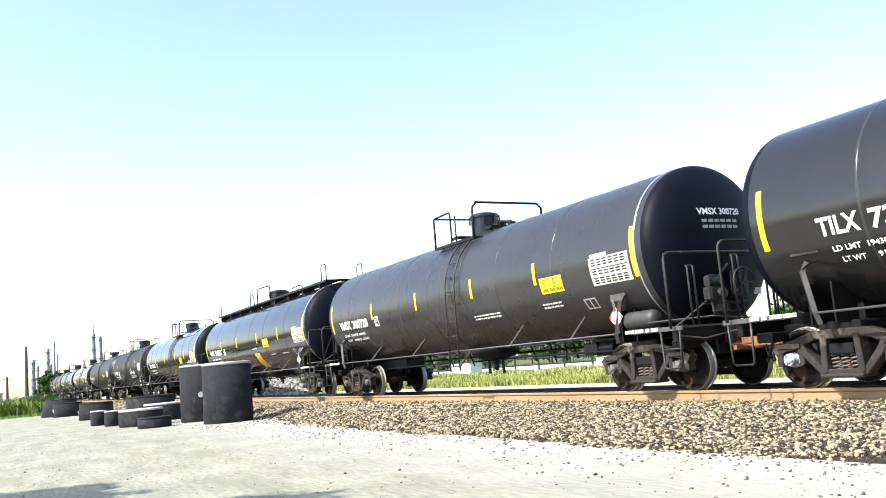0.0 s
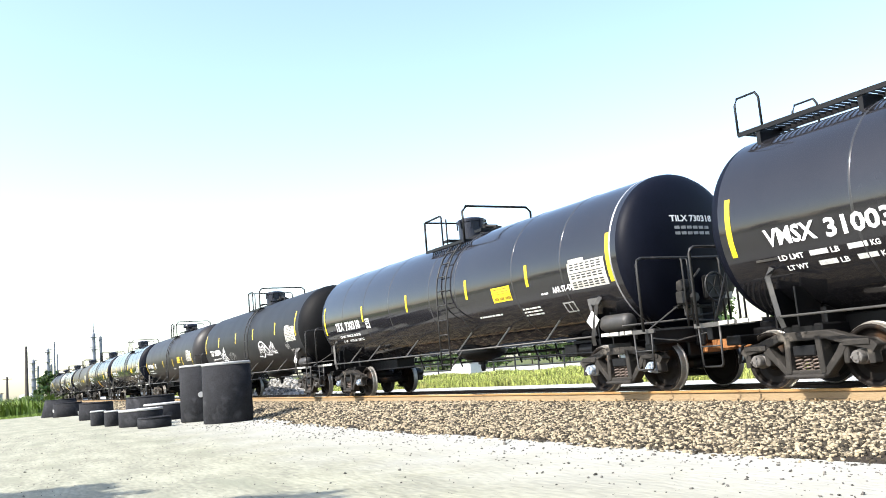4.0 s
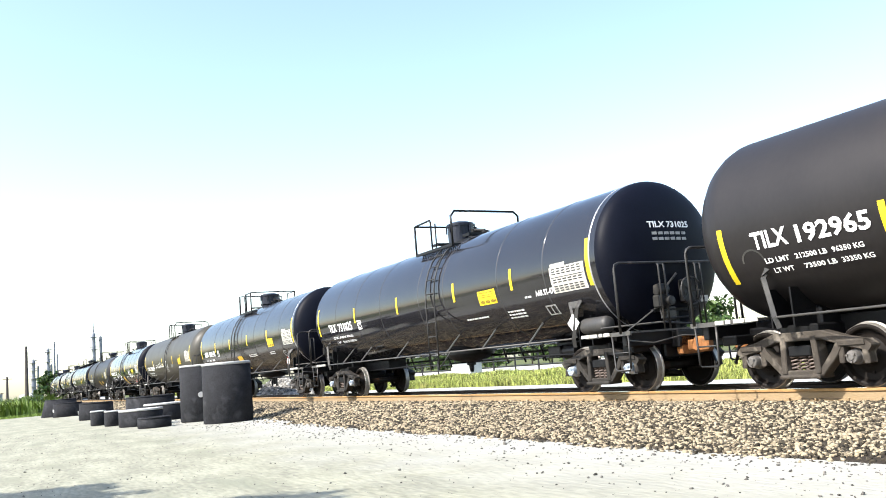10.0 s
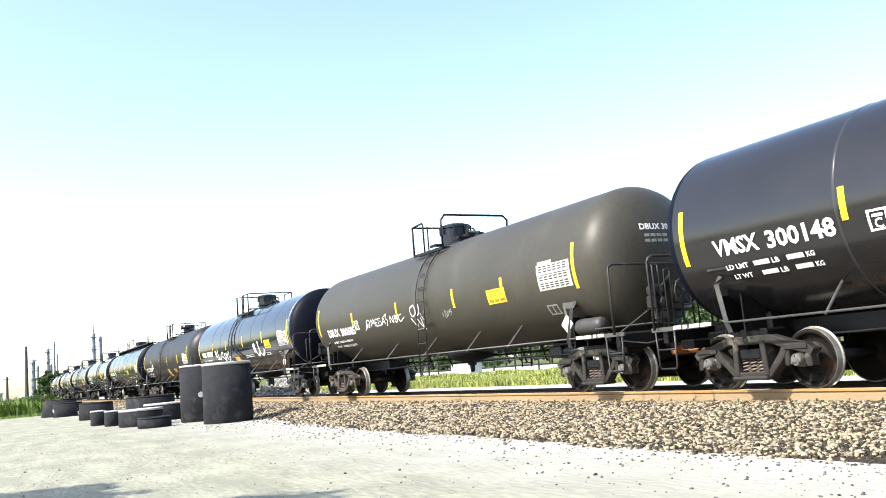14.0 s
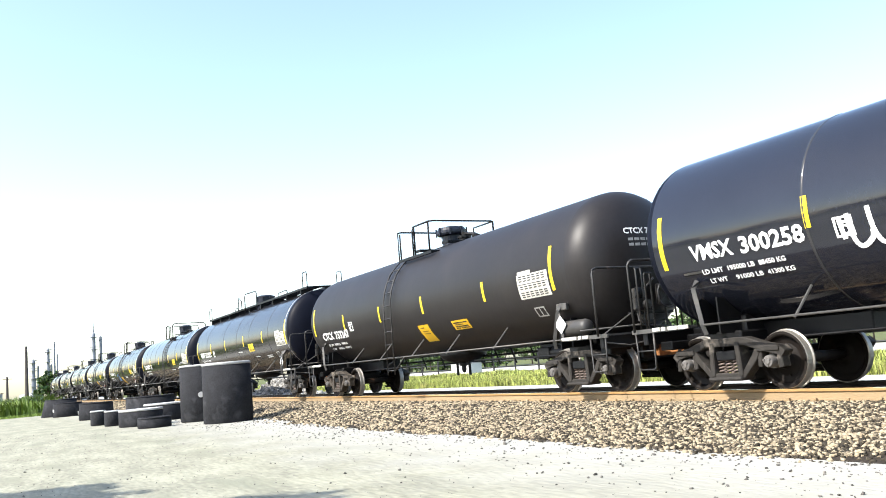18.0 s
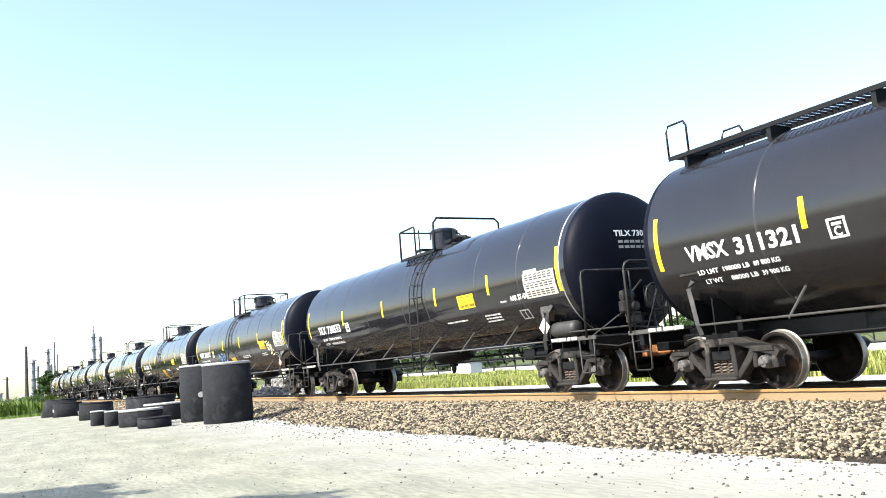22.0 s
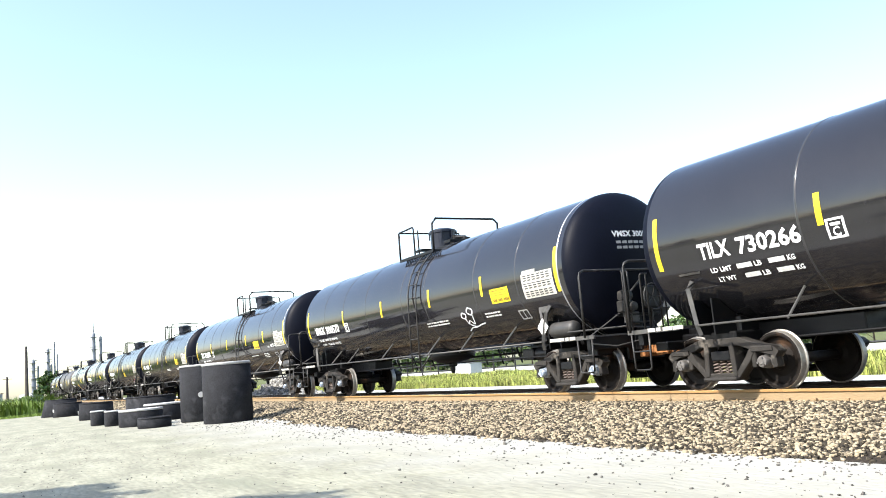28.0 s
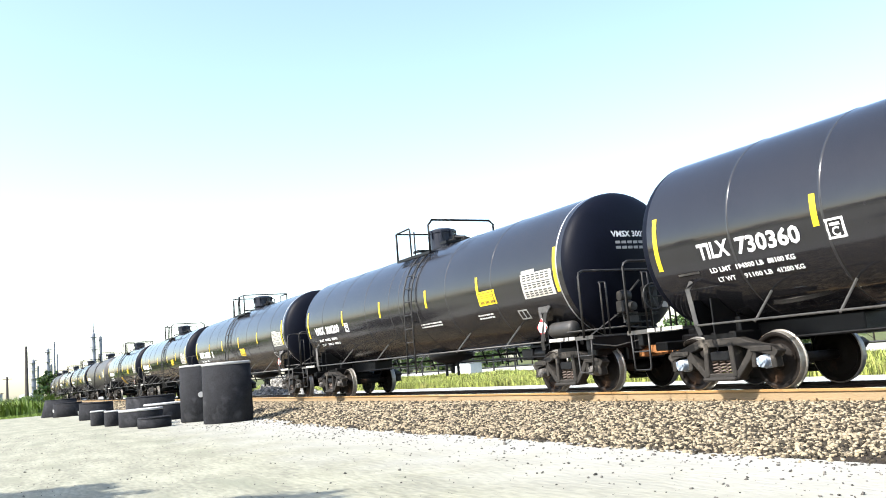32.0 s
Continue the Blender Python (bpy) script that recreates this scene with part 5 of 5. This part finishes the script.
def heap():
    """Low heap of grey rock beyond the track."""
    n = 1500
    u, w = rng.normal(0, 1, n), rng.normal(0, 1, n)
    X, Y = -54 + u * 2.6, 17.2 + w * 0.75
    Z = 1.25 * np.exp(-(u * u * 0.28 + w * w * 0.9)) * rng.uniform(0.75, 1.0, n)
    return stones("rock_heap", np.stack([X, Y, Z], 1), rng.uniform(0.08, 0.17, n), M_GREYSTONE, 0.8, 5)


v, f = [], []
for i in range(25):
    for j in range(15):
        u, w = -3 + 6 * i / 24, -2.6 + 5.2 * j / 14
        v.append((-54 + u * 2.6, 17.2 + w * 0.75, 1.15 * math.exp(-(u * u * 0.28 + w * w * 0.9)) - 0.03))
f = [(i * 15 + j, (i + 1) * 15 + j, (i + 1) * 15 + j + 1, i * 15 + j + 1) for i in range(24) for j in range(14)]
hp = thing("rock_heap", "grey heap of broken rock beside the track", "rock heap", me=raw("rock_heap", v, f, M_GREYSTONE, True))
tagged(put("rock", heap(), hp), kind="stuff")


# ---- track ----
def rail_mesh(side):
    sec = [(-0.07, -0.18), (0.07, -0.18), (0.07, -0.165), (0.015, -0.145), (0.009, -0.06), (0.037, -0.042), (0.038, -0.008), (0.03, 0), (-0.03, 0), (-0.038, -0.008), (-0.037, -0.042), (-0.009, -0.06), (-0.015, -0.145), (-0.07, -0.165)]
    v, f = [], []
    n = 150
    for i in range(n + 1):
        x = -420 + 760 * i / n
        v += [along(x, D + side + y, RT + z).translation for y, z in sec]
    k = len(sec)
    me = raw("rail", v, [(i * k + j, i * k + (j + 1) % k, (i + 1) * k + (j + 1) % k, (i + 1) * k + j) for i in range(n) for j in range(k)], M_RAIL)
    for m in (M_RAILTOP, M_RAILSHADE, M_RAILHEAD):
        me.materials.append(m)
    inner = (2, 3, 4, 5, 6) if side < 0 else (8, 9, 10, 11, 12, 13)   # the gauge side, its colour darkened for the shade under the cars
    for p in me.polygons:
        q = p.index % k
        p.material_index = 1 if q == 7 else 2 if q in inner else 3 if q in (5, 6, 8, 9) else 0
    return me


for y in (-0.753, 0.753):
    r = thing("rail", "rusty steel rail with a polished running surface", "rail", None, "rails of the track", "structure", rail_mesh(y))
tie_me = mesh_of("tie", block(B(), -0.115, 0.115, -1.3, 1.3, -0.18, 0, 0.012), M_TIE)
plate_me = mesh_of("tie_plate", block(block(block(B(), -0.09, 0.09, -0.17, 0.17, 0, 0.012), -0.06, -0.03, 0.07, 0.11, 0, 0.05), 0.03, 0.06, -0.11, -0.07, 0, 0.05), M_RAIL)
ties = thing("ties", "dark timber ties under the rails", "ties", kind="structure")
trng = random.Random(5)
far_v, far_f = [], []
for k in range(600):
    x = 12 - k * 0.52
    m = along(x, D + trng.uniform(-0.03, 0.03), RT - 0.192 + trng.uniform(-0.006, 0.004), trng.uniform(-0.8, 0.8))
    if k < 150:
        t = put("tie", tie_me, ties, m)
        for y in (-0.753, 0.753):
            put("tie_plate", plate_me, t, pose(0, y, 0))
    else:
        b = len(far_v)
        far_v += [m @ v.co for v in tie_me.vertices]
        far_f += [tuple(i + b for i in p.vertices) for p in tie_me.polygons]
tagged(put("far_ties", raw("far_ties", far_v, far_f, M_TIE), ties), kind="stuff")


# ---- grass and crops ----
def blades(name, X, Y, Z, H, Wd, m, lean=0.25, seed=3):
    """Tapered blades of two bent pieces, joined."""
    g = np.random.default_rng(seed)
    n = len(X)
    q = g.uniform(0, 6.283, n)
    l = g.normal(0, lean, n) * H
    dx, dy = np.cos(q), np.sin(q)
    ex, ey = -dy, dx
    V = np.zeros((n, 5, 3))
    for k, (u, w, b) in enumerate(((0, 1, 0), (0, -1, 0), (0.55, 0.8, 0.3), (0.55, -0.8, 0.3), (1, 0, 1))):
        V[:, k, 0] = X + ex * Wd * w / 2 + dx * l * b
        V[:, k, 1] = Y + ey * Wd * w / 2 + dy * l * b
        V[:, k, 2] = Z + H * u * (1 - 0.12 * b)
    i = np.arange(n)[:, None] * 5
    tri = np.array([(0, 1, 3), (0, 3, 2), (2, 3, 4)])
    F = (tri[None] + i[:, :, None]).reshape(-1, 3)
    me = bpy.data.meshes.new(name)
    me.vertices.add(5 * n)
    me.vertices.foreach_set("co", V.ravel())
    me.loops.add(F.size)
    me.loops.foreach_set("vertex_index", F.ravel().astype(np.int32))
    me.polygons.add(len(F))
    me.polygons.foreach_set("loop_start", (np.arange(len(F)) * 3).astype(np.int32))
    me.materials.append(m)
    me.update(calc_edges=True)
    return me


def field(x0, x1, y0, y1, n, h, w, seed, clump=0.0):
    g = np.random.default_rng(seed)
    X, Y = g.uniform(x0, x1, n), g.uniform(y0, y1, n)
    H = h * g.uniform(0.55, 1.15, n) * (0.85 + 0.3 * np.sin(X * 0.7 + np.sin(Y * 0.9)) * np.cos(Y * 0.6))
    return X, Y, np.zeros(n) - 0.03, H, w * g.uniform(0.6, 1.4, n)


def join_fields(*fs):
    return [np.concatenate(a) for a in zip(*fs)]


tagged(new("grass", blades("grass", *join_fields(field(-62, -8, 21.1, 25, 70000, 0.44, 0.02, 1), field(-75, -8, 25, 37, 60000, 0.5, 0.036, 2), field(-130, -60, 21.1, 34, 12000, 0.55, 0.1, 7)), M_GRASS, 0.42)), "tall yellow-green roadside grass", "grass", kind="stuff")
tagged(new("crop", blades("crop", *join_fields(field(-92, -76, -12, 6.0, 13000, 1.6, 0.14, 3), field(-150, -92, -22, 6.0, 9000, 1.62, 0.22, 4)), M_CORN, 0.6)), "dense green field crop about man-high", "crop", kind="stuff")
tagged(new("verge_grass", blades("verge_grass", *field(-77, -66.5, -12, 6.4, 9000, 0.14, 0.05, 6), M_LAWN, 0.4)), "short bright green mown verge", "grass", kind="stuff")


def tree(name, x, y, h, spread, seed, label, group="", leaves=2600, leaf=0.22, clear=0.25):
    """Tapered trunk with limbs and a crown of small leaves in uneven clumps."""
    g = random.Random(seed)
    t = thing(name, label, "shrub" if name == "shrub" else "tree", pose(x, y, -0.03), group)
    bm = B()
    tips = []
    r0 = h * 0.022
    for (a, b, ra, rb) in ((0, 0.3, 1, 0.8), (0.3, 0.6, 0.8, 0.55), (0.6, 0.85, 0.55, 0.2)):
        bmesh.ops.create_cone(bm, cap_ends=True, segments=9, radius1=r0 * ra, radius2=r0 * rb, depth=h * (b - a), matrix=Matrix.Translation((0, 0, h * (a + b) / 2)))
    for k in range(12):
        q, z0 = k * 2.4 + g.uniform(-0.4, 0.4), h * g.uniform(clear, 0.72)
        L = spread * g.uniform(0.55, 1.0) * (1.1 - 0.6 * z0 / h)
        end = Vector((L * math.cos(q), L * math.sin(q), z0 + L * g.uniform(0.25, 0.7)))
        mid = Vector((0, 0, z0)).lerp(end, 0.5) + Vector((0, 0, 0.06 * h))
        tube(bm, [(0, 0, z0), mid, end], r0 * 0.28, 5)
        tips += [(mid, L * 0.35), (end, L * 0.5), (mid.lerp(end, 0.6), L * 0.45)]
    tips += [(Vector((0, 0, h * 0.88)), spread * 0.42), (Vector((0.1 * spread, 0, h * 0.75)), spread * 0.5)]
    part("trunk", bm, M_BARK, t, "grey-brown trunk and limbs")
    gg = np.random.default_rng(seed)
    V = []
    per = leaves // len(tips)
    for c, r in tips:
        d = gg.normal(0, 1, (per, 3))
        d /= np.linalg.norm(d, axis=1)[:, None]
        p = np.array(c) + d * (r * gg.uniform(0.3, 1.0, per) ** 0.5)[:, None] * np.array([1, 1, 0.75])
        a, b = gg.normal(0, 1, (per, 3)), gg.normal(0, 1, (per, 3))
        a /= np.linalg.norm(a, axis=1)[:, None]
        b = np.cross(a, b)
        b /= np.linalg.norm(b, axis=1)[:, None]
        s = (leaf * gg.uniform(0.6, 1.3, per))[:, None]
        V.append(np.stack([p - a * s, p + b * s * 0.5, p + a * s, p - b * s * 0.5], 1))
    V = np.concatenate(V).reshape(-1, 3)
    me = raw("crown", V, [(4 * i, 4 * i + 1, 4 * i + 2, 4 * i + 3) for i in range(len(V) // 4)], M_LEAF)
    tagged(put("crown", me, t, None, "loose green crown with gaps"), kind="stuff")
    return t


g = random.Random(21)
for k in range(17):
    x = -20 - k * 7.6 + g.uniform(-2, 2)
    tree("tree", x, 66 + g.uniform(0, 10), g.uniform(3.9, 6.2), g.uniform(2.8, 4.2), 100 + k, "leafy dark green tree behind the pipe fence", "trees behind the fence", 1500, 0.3, 0.12)
for k in range(30):
    x = -19 - k * 4.2 + g.uniform(-1.2, 1.2)
    tree("shrub", x, 60 + g.uniform(0, 5), g.uniform(2.6, 4.8), g.uniform(2.0, 3.2), 500 + k, "dense dark green shrub behind the pipe fence", "shrubs behind the fence", 1100, 0.24, 0.02)
for k in range(9):
    x = -318 - g.uniform(0, 40)
    tree("tree", x, -x * (0.059 + 0.0036 * k + g.uniform(-0.002, 0.002)), g.uniform(6, 10.5) * (0.72 if k > 6 else 1), g.uniform(3, 4.5), 200 + k, "distant hazy green tree at the end of the field", "distant trees", 900, 0.7, 0.15)
# shade trees behind the viewer, whose shadows fall on the lot
tree("tree", -12.8, -7.84, 9.2, 2.6, 301, "tall shade tree beside the lot", "shade trees", 9000, 0.17, 0.45)
tree("tree", -9.15, -5.78, 9.0, 2.2, 302, "tall shade tree beside the lot", "shade trees", 8000, 0.17, 0.5)
tree("tree", -7.5, -4.88, 8.9, 1.5, 303, "slim shade tree beside the lot", "shade trees", 5000, 0.15, 0.55)
for k in range(26):
    tree("tree", -150 + k * 11 + g.uniform(-3, 3), -92 + g.uniform(-9, 9), g.uniform(7, 12), g.uniform(4.5, 6.5), 400 + k, "broad green tree across the field", "field-edge trees", 800, 0.7, 0.12)


# ---- fence and things beyond the track ----
fence = thing("pipe_fence", "black pipe fence with three rails behind the grass", "fence")
post_me = mesh_of("post", lathe(B(), [(0.075, -0.1), (0.075, 1.7), (0.06, 1.74), (0, 1.75)], 10), M_FENCE)
frail = mesh_of("fence_rail", rod(B(), (0, 0, 0), (3.4, 0, 0), 0.05, 8), M_FENCE, True)
for k in range(34):
    x = -12 - k * 3.4
    put("post", post_me, fence, pose(x, 39, 0))
    for z in (0.55, 1.05, 1.6):
        put("fence_rail", frail, fence, pose(x - 3.4, 39, z))
thing("marker_post", "slim white marker post in the grass", "marker post", pose(-31.95, 38.6, 0), me=mesh_of("marker_post", lathe(B(), [(0.06, -0.05), (0.06, 1.95), (0.045, 1.99), (0, 2.0)], 12), M_BOXW))


def cabinet(x, y, w, d, h, label):
    c = thing("utility_cabinet", label, "cabinet", pose(x, y, -0.03), "cabinets beyond the track")
    part("body", block(B(), -w / 2, w / 2, -d / 2, d / 2, 0, h, 0.03), M_BOXW, c)
    part("door", block(B(), -w * 0.46, -0.02, -d / 2 - 0.03, -d / 2, 0.08, h - 0.1, 0.008), M_BOXW, c)
    part("door", block(B(), 0.02, w * 0.46, -d / 2 - 0.03, -d / 2, 0.08, h - 0.1, 0.008), M_BOXW, c)
    part("roof", block(B(), -w / 2 - 0.05, w / 2 + 0.05, -d / 2 - 0.05, d / 2 + 0.05, h, h + 0.05, 0.012), M_ALU, c)


cabinet(-45.3, 37.4, 1.95, 1.1, 0.8, "low white metal cabinet by the fence")
cabinet(-66.0, 38.0, 3.4, 1.2, 1.1, "low white metal cabinet by the fence")


# ---- precast pieces on the lot ----
def precast(x, y, r, h, label, rim=0.06, taper=1.0, hole=True, wall=0.13, category="concrete ring", group="concrete pieces on the lot", turn=0, dark=False):
    c = thing("concrete_ring" if h < 1.4 else "concrete_pipe", label, category, pose(x, y, 0.0, 0, 0, turn), group)
    b = 0.02
    body = lathe(B(), [(r - wall, 0.0), (r - b, 0.0), (r, b), (r * taper, h - rim), (r * taper - wall, h - rim), (r - wall, 0.0)], 48)
    part("body", body, M_CONC, c, "charcoal precast wall", True)
    rt = r * taper
    top = lathe(B(), [(rt - wall, h - rim + 0.001), (rt + 0.006, h - rim + 0.001), (rt + 0.006, h - b), (rt - b, h), (rt - wall + b, h), (rt - wall, h - b), (rt - wall, h - rim + 0.001)], 48)
    part("rim", top, M_CONC if dark else M_CONCTOP, c, "charcoal rim" if dark else "pale dusty rim", True)
    part("cover", lathe(B(), [(0, h - rim * 0.6), (rt - wall + 0.002, h - rim * 0.6), (rt - wall + 0.002, h - rim * 0.6 - 0.05), (0, h - rim * 0.6 - 0.05)], 40), M_CONCTOP, c, "pale dusty cover")
    if hole:
        q = radians(200)
        part("lifting_eye", lathe(B(), [(0.1, 0), (0.1, 0.02), (0.085, 0.03), (0.03, 0.024), (0, 0.024)], 14, "X", Matrix.Translation((0, 0, h * 0.47)) @ pose(0, 0, 0, 0, 0, 0) @ Matrix.Translation((r * 0.995, 0, 0))), M_CONCTOP, c, "pale lifting socket")
    return c


precast(-28.05, 7.1, 0.79, 1.93, "tall charcoal concrete pipe section standing on end", 0.09, 0.985, False, category="concrete pipe")
precast(-31.1, 6.95, 0.74, 1.98, "tall charcoal concrete pipe section standing on end", 0.07, 0.985, True, category="concrete pipe", turn=-14)
precast(-60.1, 4.55, 1.15, 1.07, "large tapered charcoal concrete ring", 0.05, 0.8, False, turn=-20, dark=True)
precast(-57.56, 4.75, 0.84, 0.84, "charcoal concrete ring with a lifting socket", 0.05, 0.98, True, turn=-75, dark=True)
precast(-45.77, 5.07, 0.81, 0.83, "charcoal concrete ring with a lifting socket", 0.06, 0.97, True, turn=-100, dark=True)
precast(-36.73, 4.13, 0.29, 0.59, "small charcoal concrete ring with a white top", 0.05, 1.0, False)
precast(-34.69, 4.4, 0.29, 0.58, "small charcoal concrete ring with a white top", 0.05, 1.0, False)
precast(-32.43, 5.08, 0.76, 0.6, "flat charcoal concrete ring with a white top", 0.07, 1.0, False)
precast(-29.82, 5.09, 0.54, 0.35, "low flat charcoal concrete ring", 0.05, 1.0, False, dark=True)
precast(-35.41, 6.4, 0.74, 0.68, "flat charcoal concrete ring with a white top", 0.07, 1.0, False)
precast(-38.6, 6.45, 1.0, 0.98, "wide charcoal concrete ring", 0.06, 1.0, False, dark=True)



def beam_roof():
    bm = B()
    for s in (-1, 1):
        block(bm, -2.2, 2.2, -0.05 if s > 0 else -1.95, 1.95 if s > 0 else 0.05, 0, 0.1, 0, 0, Matrix.Translation((0, 0, 3.55)) @ pose(0, 0, 0, -s * 20))
    return bm


# ---- far left: poles and plant ----
def pole(x, y, h, r, arms, label):
    p = thing("utility_pole", label, "utility pole", pose(x, y, 0), "poles along the field")
    part("shaft", lathe(B(), [(r, -0.1), (r * 0.65, h), (0, h + 0.02)], 10), M_POLE, p)
    for z in arms:
        part("crossarm", block(B(), -0.06, 0.06, -1.1, 1.1, h - z - 0.06, h - z + 0.06, 0.01), M_POLE, p)
        for yy in (-0.95, 0.95):
            part("insulator", lathe(B(), [(0.04, h - z + 0.06), (0.07, h - z + 0.12), (0.03, h - z + 0.22), (0, h - z + 0.22)], 8, "Z", Matrix.Translation((0, yy, 0))), M_FAR, p)


def column(x, y, h, r, label, deck=True, tip=0.0):
    c = thing("process_column", label, "industrial column", pose(x, y, 0), "columns of the distant plant")
    part("shaft", lathe(B(), [(r, -0.1), (r, h * 0.55), (r * 0.8, h * 0.58), (r * 0.8, h), (r * 0.3, h + r), (0, h + r)], 14), M_FAR, c)
    if deck:
        for k in range(4):
            z = h * (0.35 + 0.2 * k)
            part("deck", lathe(B(), [(r * 0.9, z), (r * 1.9, z), (r * 1.9, z + 0.25), (r * 0.9, z + 0.25)], 12), M_FAR, c)
            part("deck_rail", tube(B(), [(r * 1.9 * math.cos(q), r * 1.9 * math.sin(q), z + 1.2) for q in (2 * math.pi * i / 12 for i in range(12))], 0.08, 4, True), M_FAR, c)
    if tip:
        part("mast", lathe(B(), [(r * 0.3, h), (r * 0.12, h + tip), (0, h + tip)], 8), M_FAR, c)


pole(-169.8, 7.4, 10.5, 0.36, (), "weathered timber utility pole beside the crop")
pole(-259.9, 6.6, 7.4, 0.42, (0.6,), "short timber utility pole with a crossarm")
column(-419.5, 21.1, 17.2, 0.95, "hazy grey process column on the horizon")
column(-419.4, 23.0, 14.6, 0.5, "slim hazy grey stack on the horizon", False)
column(-419.1, 27.1, 21.8, 0.8, "hazy grey process column on the horizon")
column(-419.1, 28.3, 14.9, 0.6, "slim hazy grey stack on the horizon", False)
column(-419.0, 29.7, 25.1, 0.4, "slim hazy grey stack on the horizon", False)
column(-428.8, 31.5, 19.9, 0.4, "slim hazy grey stack on the horizon", False)
column(-417.5, 46.0, 27.5, 0.95, "tall hazy grey process column on the horizon", True, 5.5)
column(-417.2, 48.9, 26.1, 0.75, "tall hazy grey stack on the horizon", False)
shed = thing("shed", "small dark shed at the end of the field", "shed", pose(-249.9, 3.6, 0))
part("wall", block(B(), -2, 2, -1.6, 1.6, 0, 2.9), M_FAR, shed)
part("roof", beam_roof(), M_STEEL, shed)


def standing_car(x):
    """A pale tank car on a far siding."""
    c = thing("standing_tank_car", "pale hazy tank car standing on a distant siding", "tank car", pose(x, 29.5, -0.13), "tank cars on the distant siding")
    put("shell", once("farshell", lambda: mesh_of("shell", lathe(B(), [(0, -7.9), (0.8, -7.8), (1.4, -7.4), (1.5, -7.1), (1.5, 7.1), (1.4, 7.4), (0.8, 7.8), (0, 7.9)], 20, "X", Matrix.Translation((0, 0, 2.6))), M_PALE, True)), c)
    put("valve_housing", once("fardome", lambda: mesh_of("valve_housing", lathe(B(), [(0.5, 3.9), (0.5, 4.6), (0, 4.7)], 12), M_PALE)), c)
    put("underframe", once("farframe", lambda: mesh_of("underframe", block(block(block(B(), -8.3, 8.3, -0.4, 0.4, 0.75, 1.2), -7.8, -5.4, -1.1, 1.1, 0.1, 0.8, 0.1), 5.4, 7.8, -1.1, 1.1, 0.1, 0.8, 0.1), M_FAR)), c)


for k in range(15):
    standing_car(-525 - 17.8 * k)


# ---- movement ----
def motions():
    for k, car in enumerate(train):
        walk(car, [(t, along(place_of(k, t, d), D, RT)) for t, d in DRIFT])
    step = 2 / FPS
    turn = math.degrees(SPEED * step / 0.457)
    walk(ROLLING[0], [(k * step, pose(0, 0, 0, 0, (k * turn) % 360, 0)) for k in range(int(SECONDS / step) + 1)])
    shared = ROLLING[0].animation_data
    for ob in ROLLING[1:]:
        ob.rotation_mode = "QUATERNION"
        ob.animation_data_create()
        ob.animation_data.action = shared.action
        ob.animation_data.action_slot = shared.action_slot


motions()
